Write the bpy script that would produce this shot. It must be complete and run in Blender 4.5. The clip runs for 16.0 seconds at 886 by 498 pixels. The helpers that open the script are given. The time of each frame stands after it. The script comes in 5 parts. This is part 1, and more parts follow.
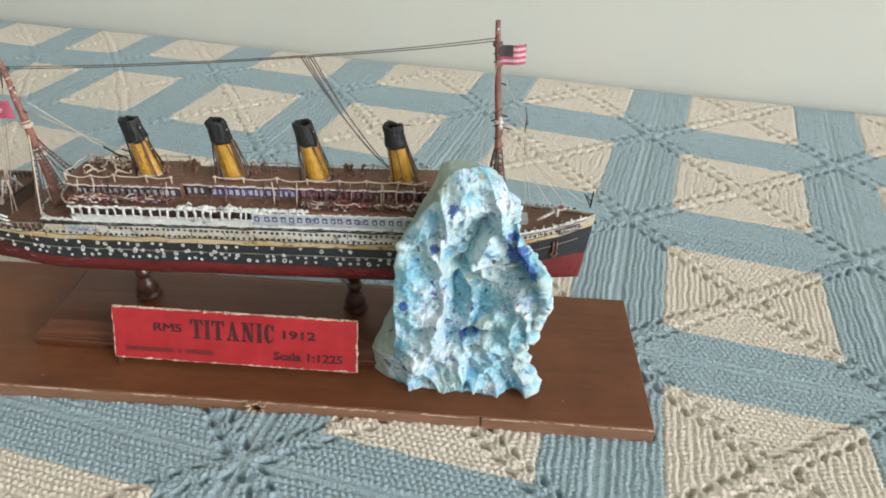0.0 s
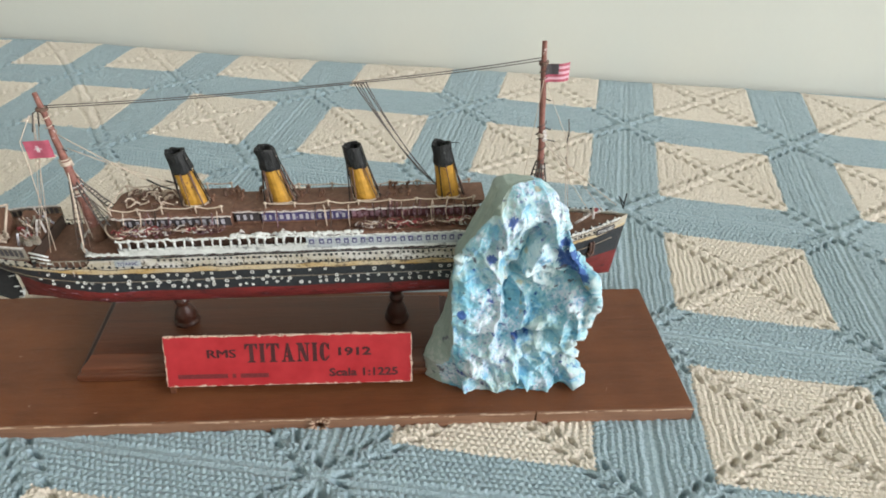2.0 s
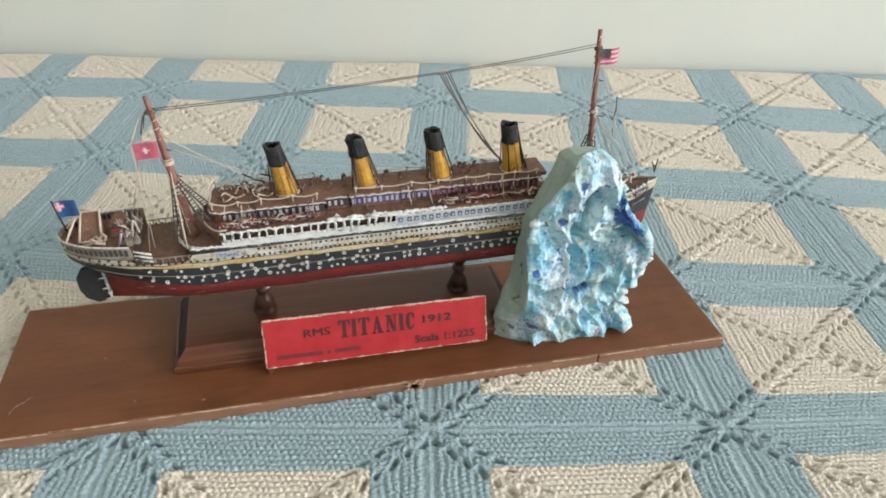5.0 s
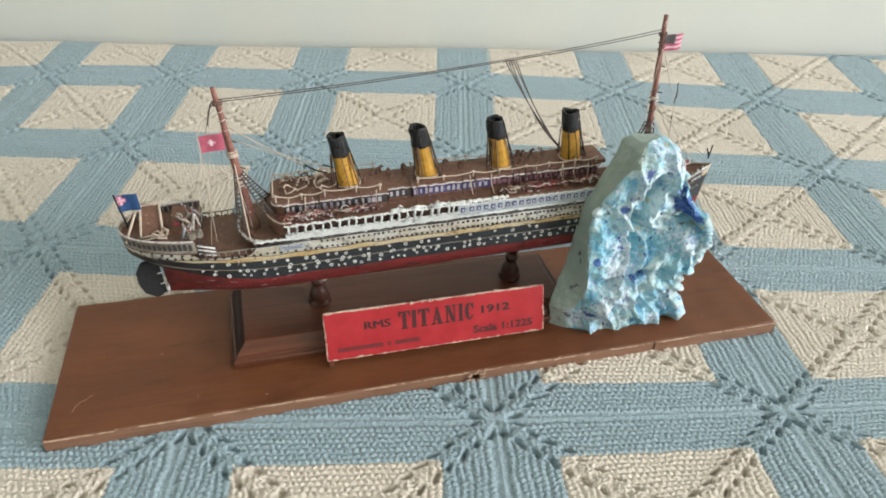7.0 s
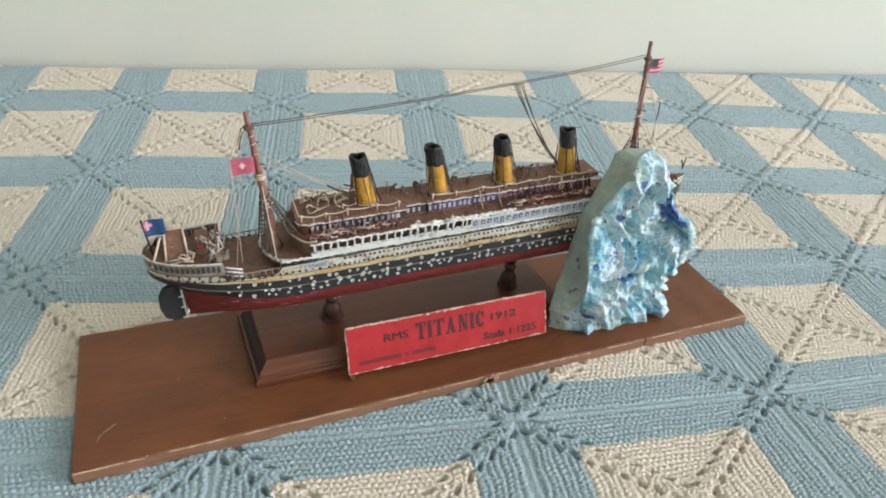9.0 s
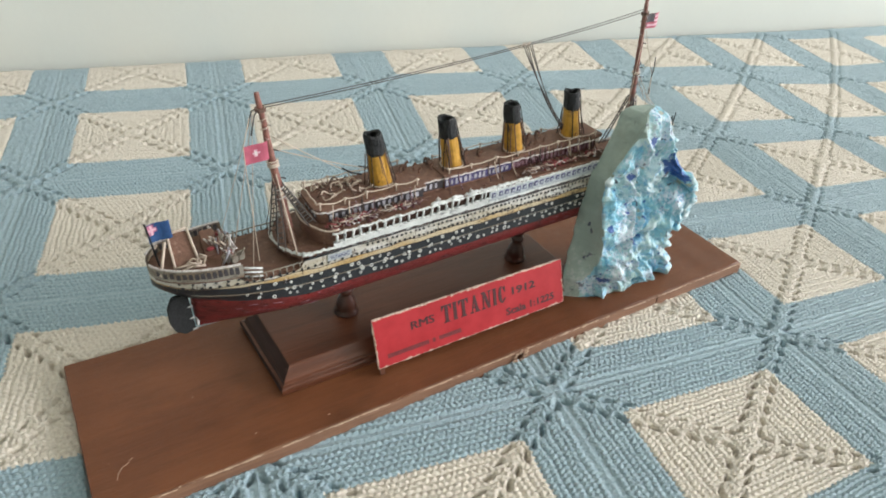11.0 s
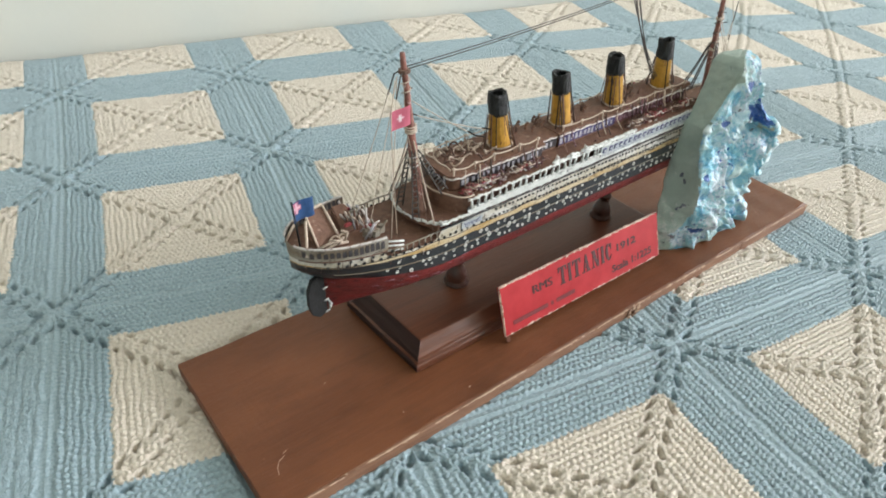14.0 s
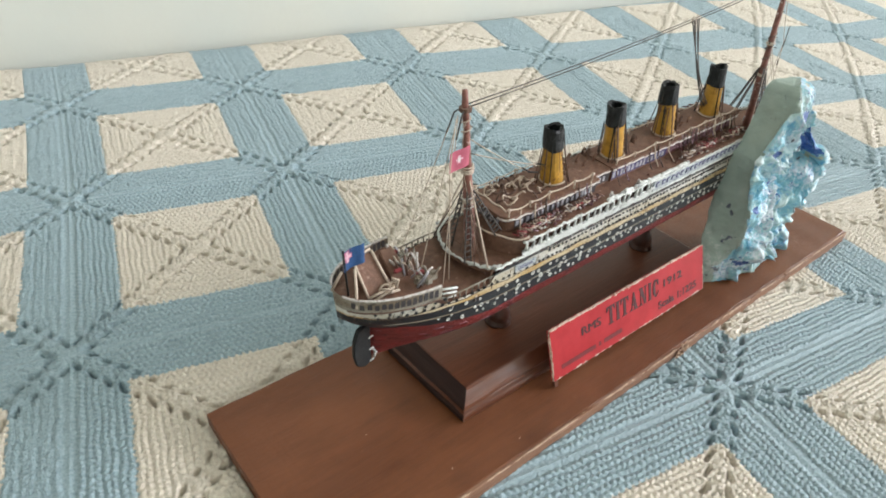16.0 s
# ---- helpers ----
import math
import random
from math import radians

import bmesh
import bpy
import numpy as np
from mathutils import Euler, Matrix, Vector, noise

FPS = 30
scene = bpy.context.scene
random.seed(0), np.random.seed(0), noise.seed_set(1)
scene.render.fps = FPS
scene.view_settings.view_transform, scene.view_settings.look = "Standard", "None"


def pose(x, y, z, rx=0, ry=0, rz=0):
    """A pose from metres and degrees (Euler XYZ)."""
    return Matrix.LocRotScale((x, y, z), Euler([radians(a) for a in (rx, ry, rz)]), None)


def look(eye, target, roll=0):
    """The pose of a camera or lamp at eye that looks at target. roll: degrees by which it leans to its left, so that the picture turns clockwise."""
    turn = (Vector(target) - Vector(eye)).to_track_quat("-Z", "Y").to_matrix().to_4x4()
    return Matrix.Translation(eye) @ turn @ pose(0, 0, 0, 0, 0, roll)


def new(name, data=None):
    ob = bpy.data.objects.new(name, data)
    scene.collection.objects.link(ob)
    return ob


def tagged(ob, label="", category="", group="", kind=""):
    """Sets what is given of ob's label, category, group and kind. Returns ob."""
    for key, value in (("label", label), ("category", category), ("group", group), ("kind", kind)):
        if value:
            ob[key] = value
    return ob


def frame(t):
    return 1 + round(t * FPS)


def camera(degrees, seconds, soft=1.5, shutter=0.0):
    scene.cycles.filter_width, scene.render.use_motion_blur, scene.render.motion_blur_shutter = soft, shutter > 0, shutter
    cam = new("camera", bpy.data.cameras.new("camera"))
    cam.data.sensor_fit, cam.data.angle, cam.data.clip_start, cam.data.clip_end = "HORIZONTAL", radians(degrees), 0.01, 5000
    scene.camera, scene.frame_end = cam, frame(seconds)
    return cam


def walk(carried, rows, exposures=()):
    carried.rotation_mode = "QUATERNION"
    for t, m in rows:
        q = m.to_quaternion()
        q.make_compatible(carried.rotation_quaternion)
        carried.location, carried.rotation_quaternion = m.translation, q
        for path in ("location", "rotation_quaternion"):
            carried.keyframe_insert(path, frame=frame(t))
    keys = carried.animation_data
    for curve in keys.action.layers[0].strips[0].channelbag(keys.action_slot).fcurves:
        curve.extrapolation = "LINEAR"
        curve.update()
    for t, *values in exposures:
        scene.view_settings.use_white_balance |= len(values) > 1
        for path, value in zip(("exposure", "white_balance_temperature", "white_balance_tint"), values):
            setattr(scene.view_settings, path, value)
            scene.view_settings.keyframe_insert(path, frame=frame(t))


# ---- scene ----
cam = camera(70.59, 16.0, soft=1.85)
PATH = [
    (0, (0.06612, -0.13792, 0.16334), (0.05468, 0.10994, -0.00527), 2.02),
    (0.5, (0.05442, -0.13658, 0.16574), (0.05127, 0.11088, -0.00383), 2.36),
    (1, (0.04820, -0.14095, 0.16816), (0.05397, 0.10462, -0.00406), 2.23),
    (1.5, (0.04084, -0.14092, 0.17488), (0.05286, 0.10421, 0.00234), 1.74),
    (2, (0.02872, -0.14105, 0.17422), (0.04795, 0.10299, 0.00080), 1.98),
    (2.5, (0.01707, -0.14526, 0.17357), (0.04522, 0.09874, 0.00132), 2.15),
    (3, (0.00386, -0.15010, 0.17675), (0.03930, 0.09430, 0.00641), 2.26),
    (3.5, (-0.01479, -0.15562, 0.17788), (0.03231, 0.08663, 0.00729), 3.14),
    (4, (-0.02149, -0.15858, 0.17721), (0.03074, 0.08153, 0.00510), 3.16),
    (6.5, (-0.05212, -0.15404, 0.18217), (0.01662, 0.07899, 0.00619), 2.58),
    (7, (-0.05649, -0.14963, 0.17844), (0.00838, 0.08220, -0.00057), 2.79),
    (7.5, (-0.05505, -0.15778, 0.18397), (0.01547, 0.07967, 0.01474), 3.71),
    (8, (-0.06020, -0.16070, 0.18019), (0.01181, 0.07440, 0.00832), 4.59),
    (8.5, (-0.07600, -0.15732, 0.18308), (0.01048, 0.07326, 0.01175), 5.23),
    (10.8, (-0.12026, -0.12779, 0.17110), (0.01061, 0.08082, -0.00023), 4.54),
    (11, (-0.12186, -0.12759, 0.17006), (0.01323, 0.07784, -0.00183), 4.52),
    (11.5, (-0.13072, -0.12463, 0.16985), (0.00819, 0.07766, -0.00273), 3.52),
    (12, (-0.14413, -0.11837, 0.16589), (-0.00184, 0.08067, -0.00771), 2.65),
    (12.5, (-0.15212, -0.11024, 0.16370), (-0.00482, 0.08476, -0.01031), 2.91),
    (13, (-0.15657, -0.10309, 0.16316), (-0.00336, 0.08796, -0.01011), 3.23),
    (13.5, (-0.16201, -0.09736, 0.16136), (-0.00814, 0.08920, -0.01618), 3.10),
    (14, (-0.16777, -0.09340, 0.16000), (-0.01698, 0.09356, -0.01975), 3.15),
    (14.5, (-0.16687, -0.09249, 0.16026), (-0.01362, 0.09232, -0.01962), 4.01),
    (15, (-0.16544, -0.08474, 0.16304), (-0.01033, 0.09908, -0.01627), 4.26),
    (15.5, (-0.16855, -0.07748, 0.16082), (-0.01282, 0.10494, -0.01938), 4.19),
    (16, (-0.17174, -0.06767, 0.16221), (-0.01664, 0.11534, -0.01794), 4.29),
]
walk(cam, [(t, look(eye, target, roll)) for t, eye, target, roll in PATH], exposures=[(0.0, -0.06, 6640, 10), (2.0, 0.02, 6640, 10), (5.0, 0.07, 6620, 10), (8.5, 0.08, 6580, 10), (11.0, 0.13, 6480, 10), (14.0, 0.25, 6480, 10), (16.0, 0.28, 6480, 10)])

# ---- light: daylight from a window on the near right, in a pale room ----
world = bpy.data.worlds.new("daylight")
scene.world = world
world.use_nodes = True
_n = world.node_tree.nodes
_sky = _n.new("ShaderNodeTexSky")
_sky.sky_type = "NISHITA"
_sky.sun_disc = False
_sky.sun_elevation, _sky.sun_rotation = radians(40), radians(200)
world.node_tree.links.new(_sky.outputs[0], _n["Background"].inputs[0])
_n["Background"].inputs[1].default_value = 0.12

win = bpy.data.lights.new("window_light", "AREA")
win.shape, win.size, win.size_y, win.energy = "RECTANGLE", 1.9, 2.1, 226.0
win.color = (0.968, 0.955, 0.985)
win_ob = new("window_light", win)
win_ob.matrix_world = pose(0.0, 0.391, 0.0, 0, 0, -10.3) @ pose(3.58, -1.75, 1.15, 0, 90, 0)


# ---- materials ----
class Nodes:
    """Short hand for node materials in object or world space."""

    def __init__(self, name, rough=0.6, metal=0.0, spec=0.5):
        self.mat = bpy.data.materials.new(name)
        self.mat.use_nodes = True
        self.t = self.mat.node_tree
        self.b = self.t.nodes["Principled BSDF"]
        self.b.inputs["Roughness"].default_value = rough
        self.b.inputs["Metallic"].default_value = metal
        self.b.inputs["Specular IOR Level"].default_value = spec
        self.geo = self.add("ShaderNodeNewGeometry").outputs["Position"]

    def add(self, kind, **values):
        node = self.t.nodes.new(kind)
        for key, value in values.items():
            setattr(node, key, value)
        return node

    def link(self, a, b):
        self.t.links.new(a, b)

    def scaled(self, sx, sy, sz, rot=0.0, src=None):
        m = self.add("ShaderNodeMapping")
        m.inputs["Scale"].default_value = (sx, sy, sz)
        m.inputs["Rotation"].default_value = (0, 0, rot)
        self.link(src or self.geo, m.inputs["Vector"])
        return m.outputs[0]

    def noise(self, vec, scale=1.0, detail=4.0, rough=0.55, dist=0.0):
        n = self.add("ShaderNodeTexNoise")
        n.inputs["Scale"].default_value, n.inputs["Detail"].default_value = scale, detail
        n.inputs["Roughness"].default_value, n.inputs["Distortion"].default_value = rough, dist
        self.link(vec, n.inputs["Vector"])
        return n.outputs["Fac"]

    def ramp(self, fac, *stops):
        r = self.add("ShaderNodeValToRGB")
        el = r.color_ramp.elements
        while len(el) < len(stops):
            el.new(0.5)
        for e, (p, c) in zip(el, stops):
            e.position, e.color = p, (*c, 1) if len(c) == 3 else c
        self.link(fac, r.inputs[0])
        return r.outputs[0]

    def mix(self, fac, a, b, mode="MIX"):
        m = self.add("ShaderNodeMix", data_type="RGBA", blend_type=mode)
        for socket, value in ((m.inputs[0], fac), (m.inputs[6], a), (m.inputs[7], b)):
            if hasattr(value, "is_linked"):
                self.link(value, socket)
            elif isinstance(value, (int, float)):
                socket.default_value = value
            else:
                socket.default_value = (*value, 1)
        return m.outputs[2]

    def math(self, op, a, b=0.0, c=0.0):
        m = self.add("ShaderNodeMath", operation=op)
        for socket, value in zip(m.inputs, (a, b, c)):
            if hasattr(value, "is_linked"):
                self.link(value, socket)
            else:
                socket.default_value = value
        return m.outputs[0]

    def colour(self, value):
        if hasattr(value, "is_linked"):
            self.link(value, self.b.inputs["Base Color"])
        else:
            self.b.inputs["Base Color"].default_value = (*value, 1)
        return self

    def rough(self, fac, lo, hi):
        m = self.add("ShaderNodeMapRange")
        m.inputs[3].default_value, m.inputs[4].default_value = lo, hi
        self.link(fac, m.inputs[0])
        self.link(m.outputs[0], self.b.inputs["Roughness"])
        return self

    def bump(self, height, metres, strength=1.0):
        bmp = self.add("ShaderNodeBump")
        bmp.inputs["Distance"].default_value, bmp.inputs["Strength"].default_value = metres, strength
        self.link(height, bmp.inputs["Height"])
        self.link(bmp.outputs[0], self.b.inputs["Normal"])
        return self


def paint(name, base, vary=0.25, rough=0.5, scale=900.0, chip=None, relief=0.00012, spec=0.4):
    """Brush-laid hobby paint: uneven in tone, with faint relief and, if asked, chips of another colour."""
    m = Nodes(name, rough, 0.0, spec)
    fine = m.noise(m.geo, scale, 5, 0.6)
    broad = m.noise(m.geo, scale / 7, 3, 0.5)
    dark = tuple(c * (1 - vary) for c in base)
    light = tuple(min(1.0, c * (1 + vary * 0.6) + 0.01) for c in base)
    col = m.ramp(fine, (0.3, dark), (0.7, light))
    col = m.mix(m.math("MULTIPLY", broad, 0.5), col, base)
    if chip:
        spots = m.noise(m.geo, scale * 0.9, 3, 0.7)
        col = m.mix(m.ramp(spots, (chip[1], (0, 0, 0)), (chip[1] + 0.04, (1, 1, 1))), col, chip[0])
    m.colour(col).rough(fine, rough - 0.12, rough + 0.15)
    m.bump(fine, relief)
    return m.mat


def weathered(name, base, dirt, stain, rough=0.5):
    """Old brushed paint: broad stains, dark rubbed patches and fine specks."""
    m = Nodes(name, rough, 0.0, 0.4)
    broad = m.noise(m.scaled(60, 60, 260), 1.0, 4, 0.6)
    rub = m.noise(m.scaled(240, 240, 520), 1.0, 5, 0.65)
    speck = m.noise(m.geo, 1300, 4, 0.7)
    col = m.ramp(broad, (0.40, stain), (0.66, base))
    col = m.mix(m.ramp(rub, (0.56, (0, 0, 0)), (0.65, (0.85, 0.85, 0.85))), col, dirt)
    col = m.mix(m.ramp(speck, (0.57, (0, 0, 0)), (0.66, (0.7, 0.7, 0.7))), col, dirt)
    m.colour(col).rough(rub, rough - 0.1, rough + 0.2).bump(m.math("ADD", rub, speck), 0.00025)
    return m.mat


def wood(name, dark, light, rough=0.4, grain=60.0, along="x", spec=0.45):
    """Varnished wood with grain along one axis, blotches and fine scratches."""
    m = Nodes(name, rough, 0.0, spec)
    sc = {"x": (0.06, 1.0, 1.0), "y": (1.0, 0.06, 1.0), "z": (1.0, 1.0, 0.06)}[along]
    g = m.noise(m.scaled(*(grain * 10 * s for s in sc)), 1.0, 6, 0.6, 0.6)
    blot = m.noise(m.scaled(14, 30, 30), 1.0, 3)
    fine = m.noise(m.scaled(*(grain * 60 * s for s in sc)), 1.0, 3, 0.6)
    col = m.ramp(g, (0.25, dark), (0.75, light))
    col = m.mix(m.math("MULTIPLY", blot, 0.55), col, tuple(0.55 * a + 0.45 * b for a, b in zip(dark, light)))
    col = m.mix(m.math("MULTIPLY", fine, 0.35), col, dark)
    m.colour(col).rough(blot, rough - 0.1, rough + 0.18)
    m.bump(m.math("ADD", m.math("MULTIPLY", g, 0.6), fine), 0.00012)
    return m.mat


def varnished(name, dark, light):
    """Old varnished softwood: long grain, cloudy amber blotches, darker smears and rubbed lighter spots."""
    m = Nodes(name, 0.36, 0.0, 0.32)
    g = m.noise(m.scaled(34, 520, 520), 1.0, 6, 0.6, 0.5)
    fine = m.noise(m.scaled(160, 3600, 3600), 1.0, 3, 0.6)
    cloud = m.noise(m.scaled(22, 44, 44), 1.0, 4, 0.6)
    smear = m.noise(m.scaled(38, 120, 120, 0.12), 1.0, 4, 0.65)
    rub = m.noise(m.geo, 420, 4, 0.7)
    col = m.ramp(g, (0.1, dark), (0.9, light))
    col = m.mix(m.ramp(cloud, (0.4, (0, 0, 0)), (0.66, (0.6, 0.6, 0.6))), col, (0.195, 0.072, 0.029))
    col = m.mix(m.ramp(smear, (0.52, (0, 0, 0)), (0.75, (0.4, 0.4, 0.4))), col, tuple(c * 0.7 for c in dark))
    col = m.mix(m.math("MULTIPLY", fine, 0.15), col, dark)
    col = m.mix(m.ramp(rub, (0.67, (0, 0, 0)), (0.74, (0.35, 0.35, 0.35))), col, (0.3, 0.17, 0.1))
    m.colour(col).rough(cloud, 0.3, 0.52)
    m.bump(m.math("ADD", m.math("MULTIPLY", g, 0.6), m.math("ADD", fine, smear)), 0.00014)
    return m.mat


def plaster(name, base):
    m = Nodes(name, 0.85, 0.0, 0.2)
    broad = m.noise(m.geo, 3.0, 4)
    fine = m.noise(m.geo, 160.0, 5, 0.6)
    col = m.ramp(broad, (0.3, tuple(c * 0.93 for c in base)), (0.7, base))
    col = m.mix(m.math("MULTIPLY", fine, 0.12), col, tuple(c * 0.8 for c in base))
    m.colour(col).bump(fine, 0.0004, 0.3)
    return m.mat


def yarn(name, base, dark):
    """Mercerised cotton yarn: twisted strands, tone that drifts from row to row."""
    m = Nodes(name, 0.55, 0.0, 0.45)
    fine = m.noise(m.scaled(900, 900, 900), 1.0, 4, 0.65)
    strand = m.noise(m.scaled(700, 2600, 1500, 0.6), 1.0, 3, 0.6)
    strand2 = m.noise(m.scaled(2600, 700, 1500, 0.3), 1.0, 3, 0.6)
    broad = m.noise(m.geo, 22.0, 4)
    col = m.ramp(fine, (0.28, dark), (0.62, base))
    col = m.mix(m.math("MULTIPLY", broad, 0.5), col, tuple(0.75 * a + 0.25 * b for a, b in zip(base, dark)))
    col = m.mix(m.ramp(strand, (0.52, (0, 0, 0)), (0.72, (0.45, 0.45, 0.45))), col, tuple(min(0.85, c * 1.3) for c in base))
    m.colour(col).rough(fine, 0.38, 0.68)
    m.b.inputs["Sheen Weight"].default_value = 0.12
    m.bump(m.math("ADD", fine, m.math("ADD", m.math("MULTIPLY", strand, 0.9), m.math("MULTIPLY", strand2, 0.9))), 0.0006, 0.9)
    return m.mat


M = {
    "wall": plaster("wall_plaster", (0.598, 0.617, 0.568)),
    "floor": wood("floor_wood", (0.14, 0.08, 0.045), (0.3, 0.19, 0.11), 0.5, 4.0),
    "board": varnished("board_wood", (0.088, 0.030, 0.0125), (0.162, 0.058, 0.0235)),
    "raw": wood("raw_wood", (0.13, 0.06, 0.034), (0.31, 0.17, 0.102), 0.6),
    "plinth": wood("plinth_wood", (0.05, 0.016, 0.008), (0.155, 0.052, 0.023), 0.32, 28.0),
    "end_wood": wood("plinth_end_wood", (0.017, 0.008, 0.007), (0.046, 0.020, 0.015), 0.6, 22.0, "y", 0.25),
    "spindle": wood("spindle_wood", (0.022, 0.009, 0.006), (0.07, 0.024, 0.014), 0.3, 30.0, "z"),
    "blue": yarn("blue_yarn", (0.348, 0.465, 0.515), (0.195, 0.29, 0.34)),
    "cream": yarn("cream_yarn", (0.765, 0.70, 0.60), (0.54, 0.475, 0.385)),
    "red": weathered("hull_red", (0.2, 0.022, 0.022), (0.06, 0.012, 0.012), (0.13, 0.02, 0.018)),
    "black": paint("hull_black", (0.018, 0.022, 0.026), 0.3, 0.42),
    "yellow": weathered("stripe_yellow", (0.42, 0.26, 0.07), (0.08, 0.06, 0.04), (0.5, 0.42, 0.28)),
    "white": weathered("upper_white", (0.60, 0.60, 0.57), (0.13, 0.115, 0.10), (0.44, 0.40, 0.31)),
    "deck": paint("deck_brown", (0.160, 0.082, 0.054), 0.45, 0.6, 500, ((0.26, 0.16, 0.12), 0.63), 0.0003),
    "funnel": paint("funnel_ochre", (0.46, 0.245, 0.03), 0.4, 0.45, 500, ((0.16, 0.07, 0.025), 0.63)),
    "soot": paint("funnel_black", (0.009, 0.0105, 0.011), 0.3, 0.55, 900, None, 0.0003, 0.3),
    "mast": paint("mast_wood", (0.22, 0.09, 0.07), 0.45, 0.5, 600, ((0.5, 0.4, 0.38), 0.62), 0.0003),
    "grey": weathered("worn_grey", (0.31, 0.30, 0.265), (0.08, 0.066, 0.052), (0.19, 0.15, 0.105)),
    "dab": paint("dab_white", (0.60, 0.61, 0.58), 0.3, 0.5),
    "rawwhite": weathered("rough_white", (0.68, 0.71, 0.69), (0.2, 0.21, 0.21), (0.55, 0.57, 0.55)),
    "trimwhite": paint("trim_white", (0.55, 0.52, 0.5), 0.3, 0.5, 1400, ((0.2, 0.12, 0.1), 0.58)),
    "dark": paint("dark_brown", (0.055, 0.035, 0.026), 0.4, 0.6),
    "paleblue": weathered("pale_print", (0.42, 0.47, 0.5), (0.16, 0.18, 0.2), (0.36, 0.39, 0.4)),
    "inkblue": paint("violet_print", (0.07, 0.062, 0.17), 0.5, 0.5, 700, ((0.3, 0.28, 0.36), 0.62)),
    "winA": paint("black_print", (0.05, 0.045, 0.05), 0.4, 0.5),
    "maroon": paint("maroon_print", (0.13, 0.045, 0.055), 0.6, 0.5, 600, ((0.33, 0.25, 0.3), 0.56)),
    "pane": paint("pane_grey", (0.42, 0.42, 0.47), 0.3, 0.4),
    "paneR": paint("pane_pink", (0.28, 0.16, 0.2), 0.5, 0.4),
    "rope": paint("cream_cord", (0.52, 0.43, 0.35), 0.25, 0.8),
    "twig": paint("brown_wire", (0.13, 0.075, 0.055), 0.4, 0.7),
    "rig": paint("dark_thread", (0.085, 0.075, 0.07), 0.3, 0.8),
    "redwire": paint("red_dab", (0.25, 0.045, 0.05), 0.4, 0.5),
    "boat": paint("boat_brown", (0.16, 0.08, 0.06), 0.4, 0.5),
    "navy": paint("flag_blue", (0.012, 0.055, 0.16), 0.4, 0.6),
    "palepink": paint("flag_pale", (0.6, 0.36, 0.42), 0.3, 0.6),
    "pink": paint("flag_pink", (0.42, 0.14, 0.22), 0.4, 0.6),
    "stripe": paint("flag_stripe", (0.36, 0.07, 0.11), 0.4, 0.6),
    "pennant": paint("flag_red", (0.38, 0.08, 0.125), 0.35, 0.6, 400),
    "rust": paint("rust_brown", (0.1, 0.05, 0.035), 0.4, 0.6),
    "gilt": paint("gilt_edge", (0.62, 0.49, 0.39), 0.45, 0.4, 1500, ((0.22, 0.1, 0.07), 0.53), 0.0004),
    "sign": paint("sign_red", (0.36, 0.02, 0.026), 0.22, 0.42, 130, None, 0.00006, 0.25),
    "flake": paint("bare_flake", (0.5, 0.36, 0.26), 0.3, 0.8),
    "faintink": paint("faint_ink", (0.14, 0.014, 0.017), 0.4, 0.5),
    "ink": paint("ink", (0.055, 0.009, 0.011), 0.3, 0.5),
}


# ---- mesh helpers ----
def part(name, bm, material, parent=None, label="", smooth=False):
    mesh = bpy.data.meshes.new(name)
    bm.normal_update()
    bm.to_mesh(mesh)
    bm.free()
    for mat in material if isinstance(material, (list, tuple)) else [material]:
        mesh.materials.append(mat)
    if smooth:
        mesh.polygons.foreach_set("use_smooth", [True] * len(mesh.polygons))
    ob = new(name, mesh)
    ob.parent = parent
    if label:
        ob["label"] = label
    return ob


def box(lo, hi, bm=None, bevel=0.0):
    bm = bm or bmesh.new()
    made = bmesh.ops.create_cube(bm, size=1.0)["verts"]
    for v in made:
        v.co = Vector([lo[k] + (v.co[k] + 0.5) * (hi[k] - lo[k]) for k in range(3)])
    if bevel:
        edges = list({e for v in made for e in v.link_edges})
        bmesh.ops.bevel(bm, geom=edges, offset=bevel, segments=2, affect="EDGES")
    return bm


def sweep(points, radius, n=6, bm=None, caps=True):
    """A round bar along points; radius is a number or one for each point."""
    bm = bm or bmesh.new()
    pts = [Vector(p) for p in points]
    rad = radius if isinstance(radius, (list, tuple)) else [radius] * len(pts)
    rings, side = [], None
    for k, p in enumerate(pts):
        way = (pts[min(k + 1, len(pts) - 1)] - pts[max(k - 1, 0)]).normalized()
        if side is None or abs(side.dot(way)) > 0.95:
            side = way.orthogonal().normalized()
        side = (side - way * side.dot(way)).normalized()
        up = way.cross(side)
        rings.append([bm.verts.new(p + rad[k] * (math.cos(a) * side + math.sin(a) * up)) for a in (2 * math.pi * i / n for i in range(n))])
    for a, b in zip(rings, rings[1:]):
        for i in range(n):
            bm.faces.new((a[i], a[(i + 1) % n], b[(i + 1) % n], b[i]))
    if caps:
        bm.faces.new(rings[0][::-1])
        bm.faces.new(rings[-1])
    return bm


def loft(rows, bm=None, closed=False):
    bm = bm or bmesh.new()
    vs = [[bm.verts.new(p) for p in row] for row in rows]
    for a, b in zip(vs, vs[1:]):
        n = len(a)
        for i in range(n if closed else n - 1):
            bm.faces.new((a[i], a[(i + 1) % n], b[(i + 1) % n], b[i]))
    return bm


def empty(name, at, label, category, group="", kind="", rot=(0, 0, 0)):
    ob = new(name)
    ob.empty_display_size = 0.01
    ob.matrix_world = pose(*at, *rot)
    return tagged(ob, label, category, group, kind)


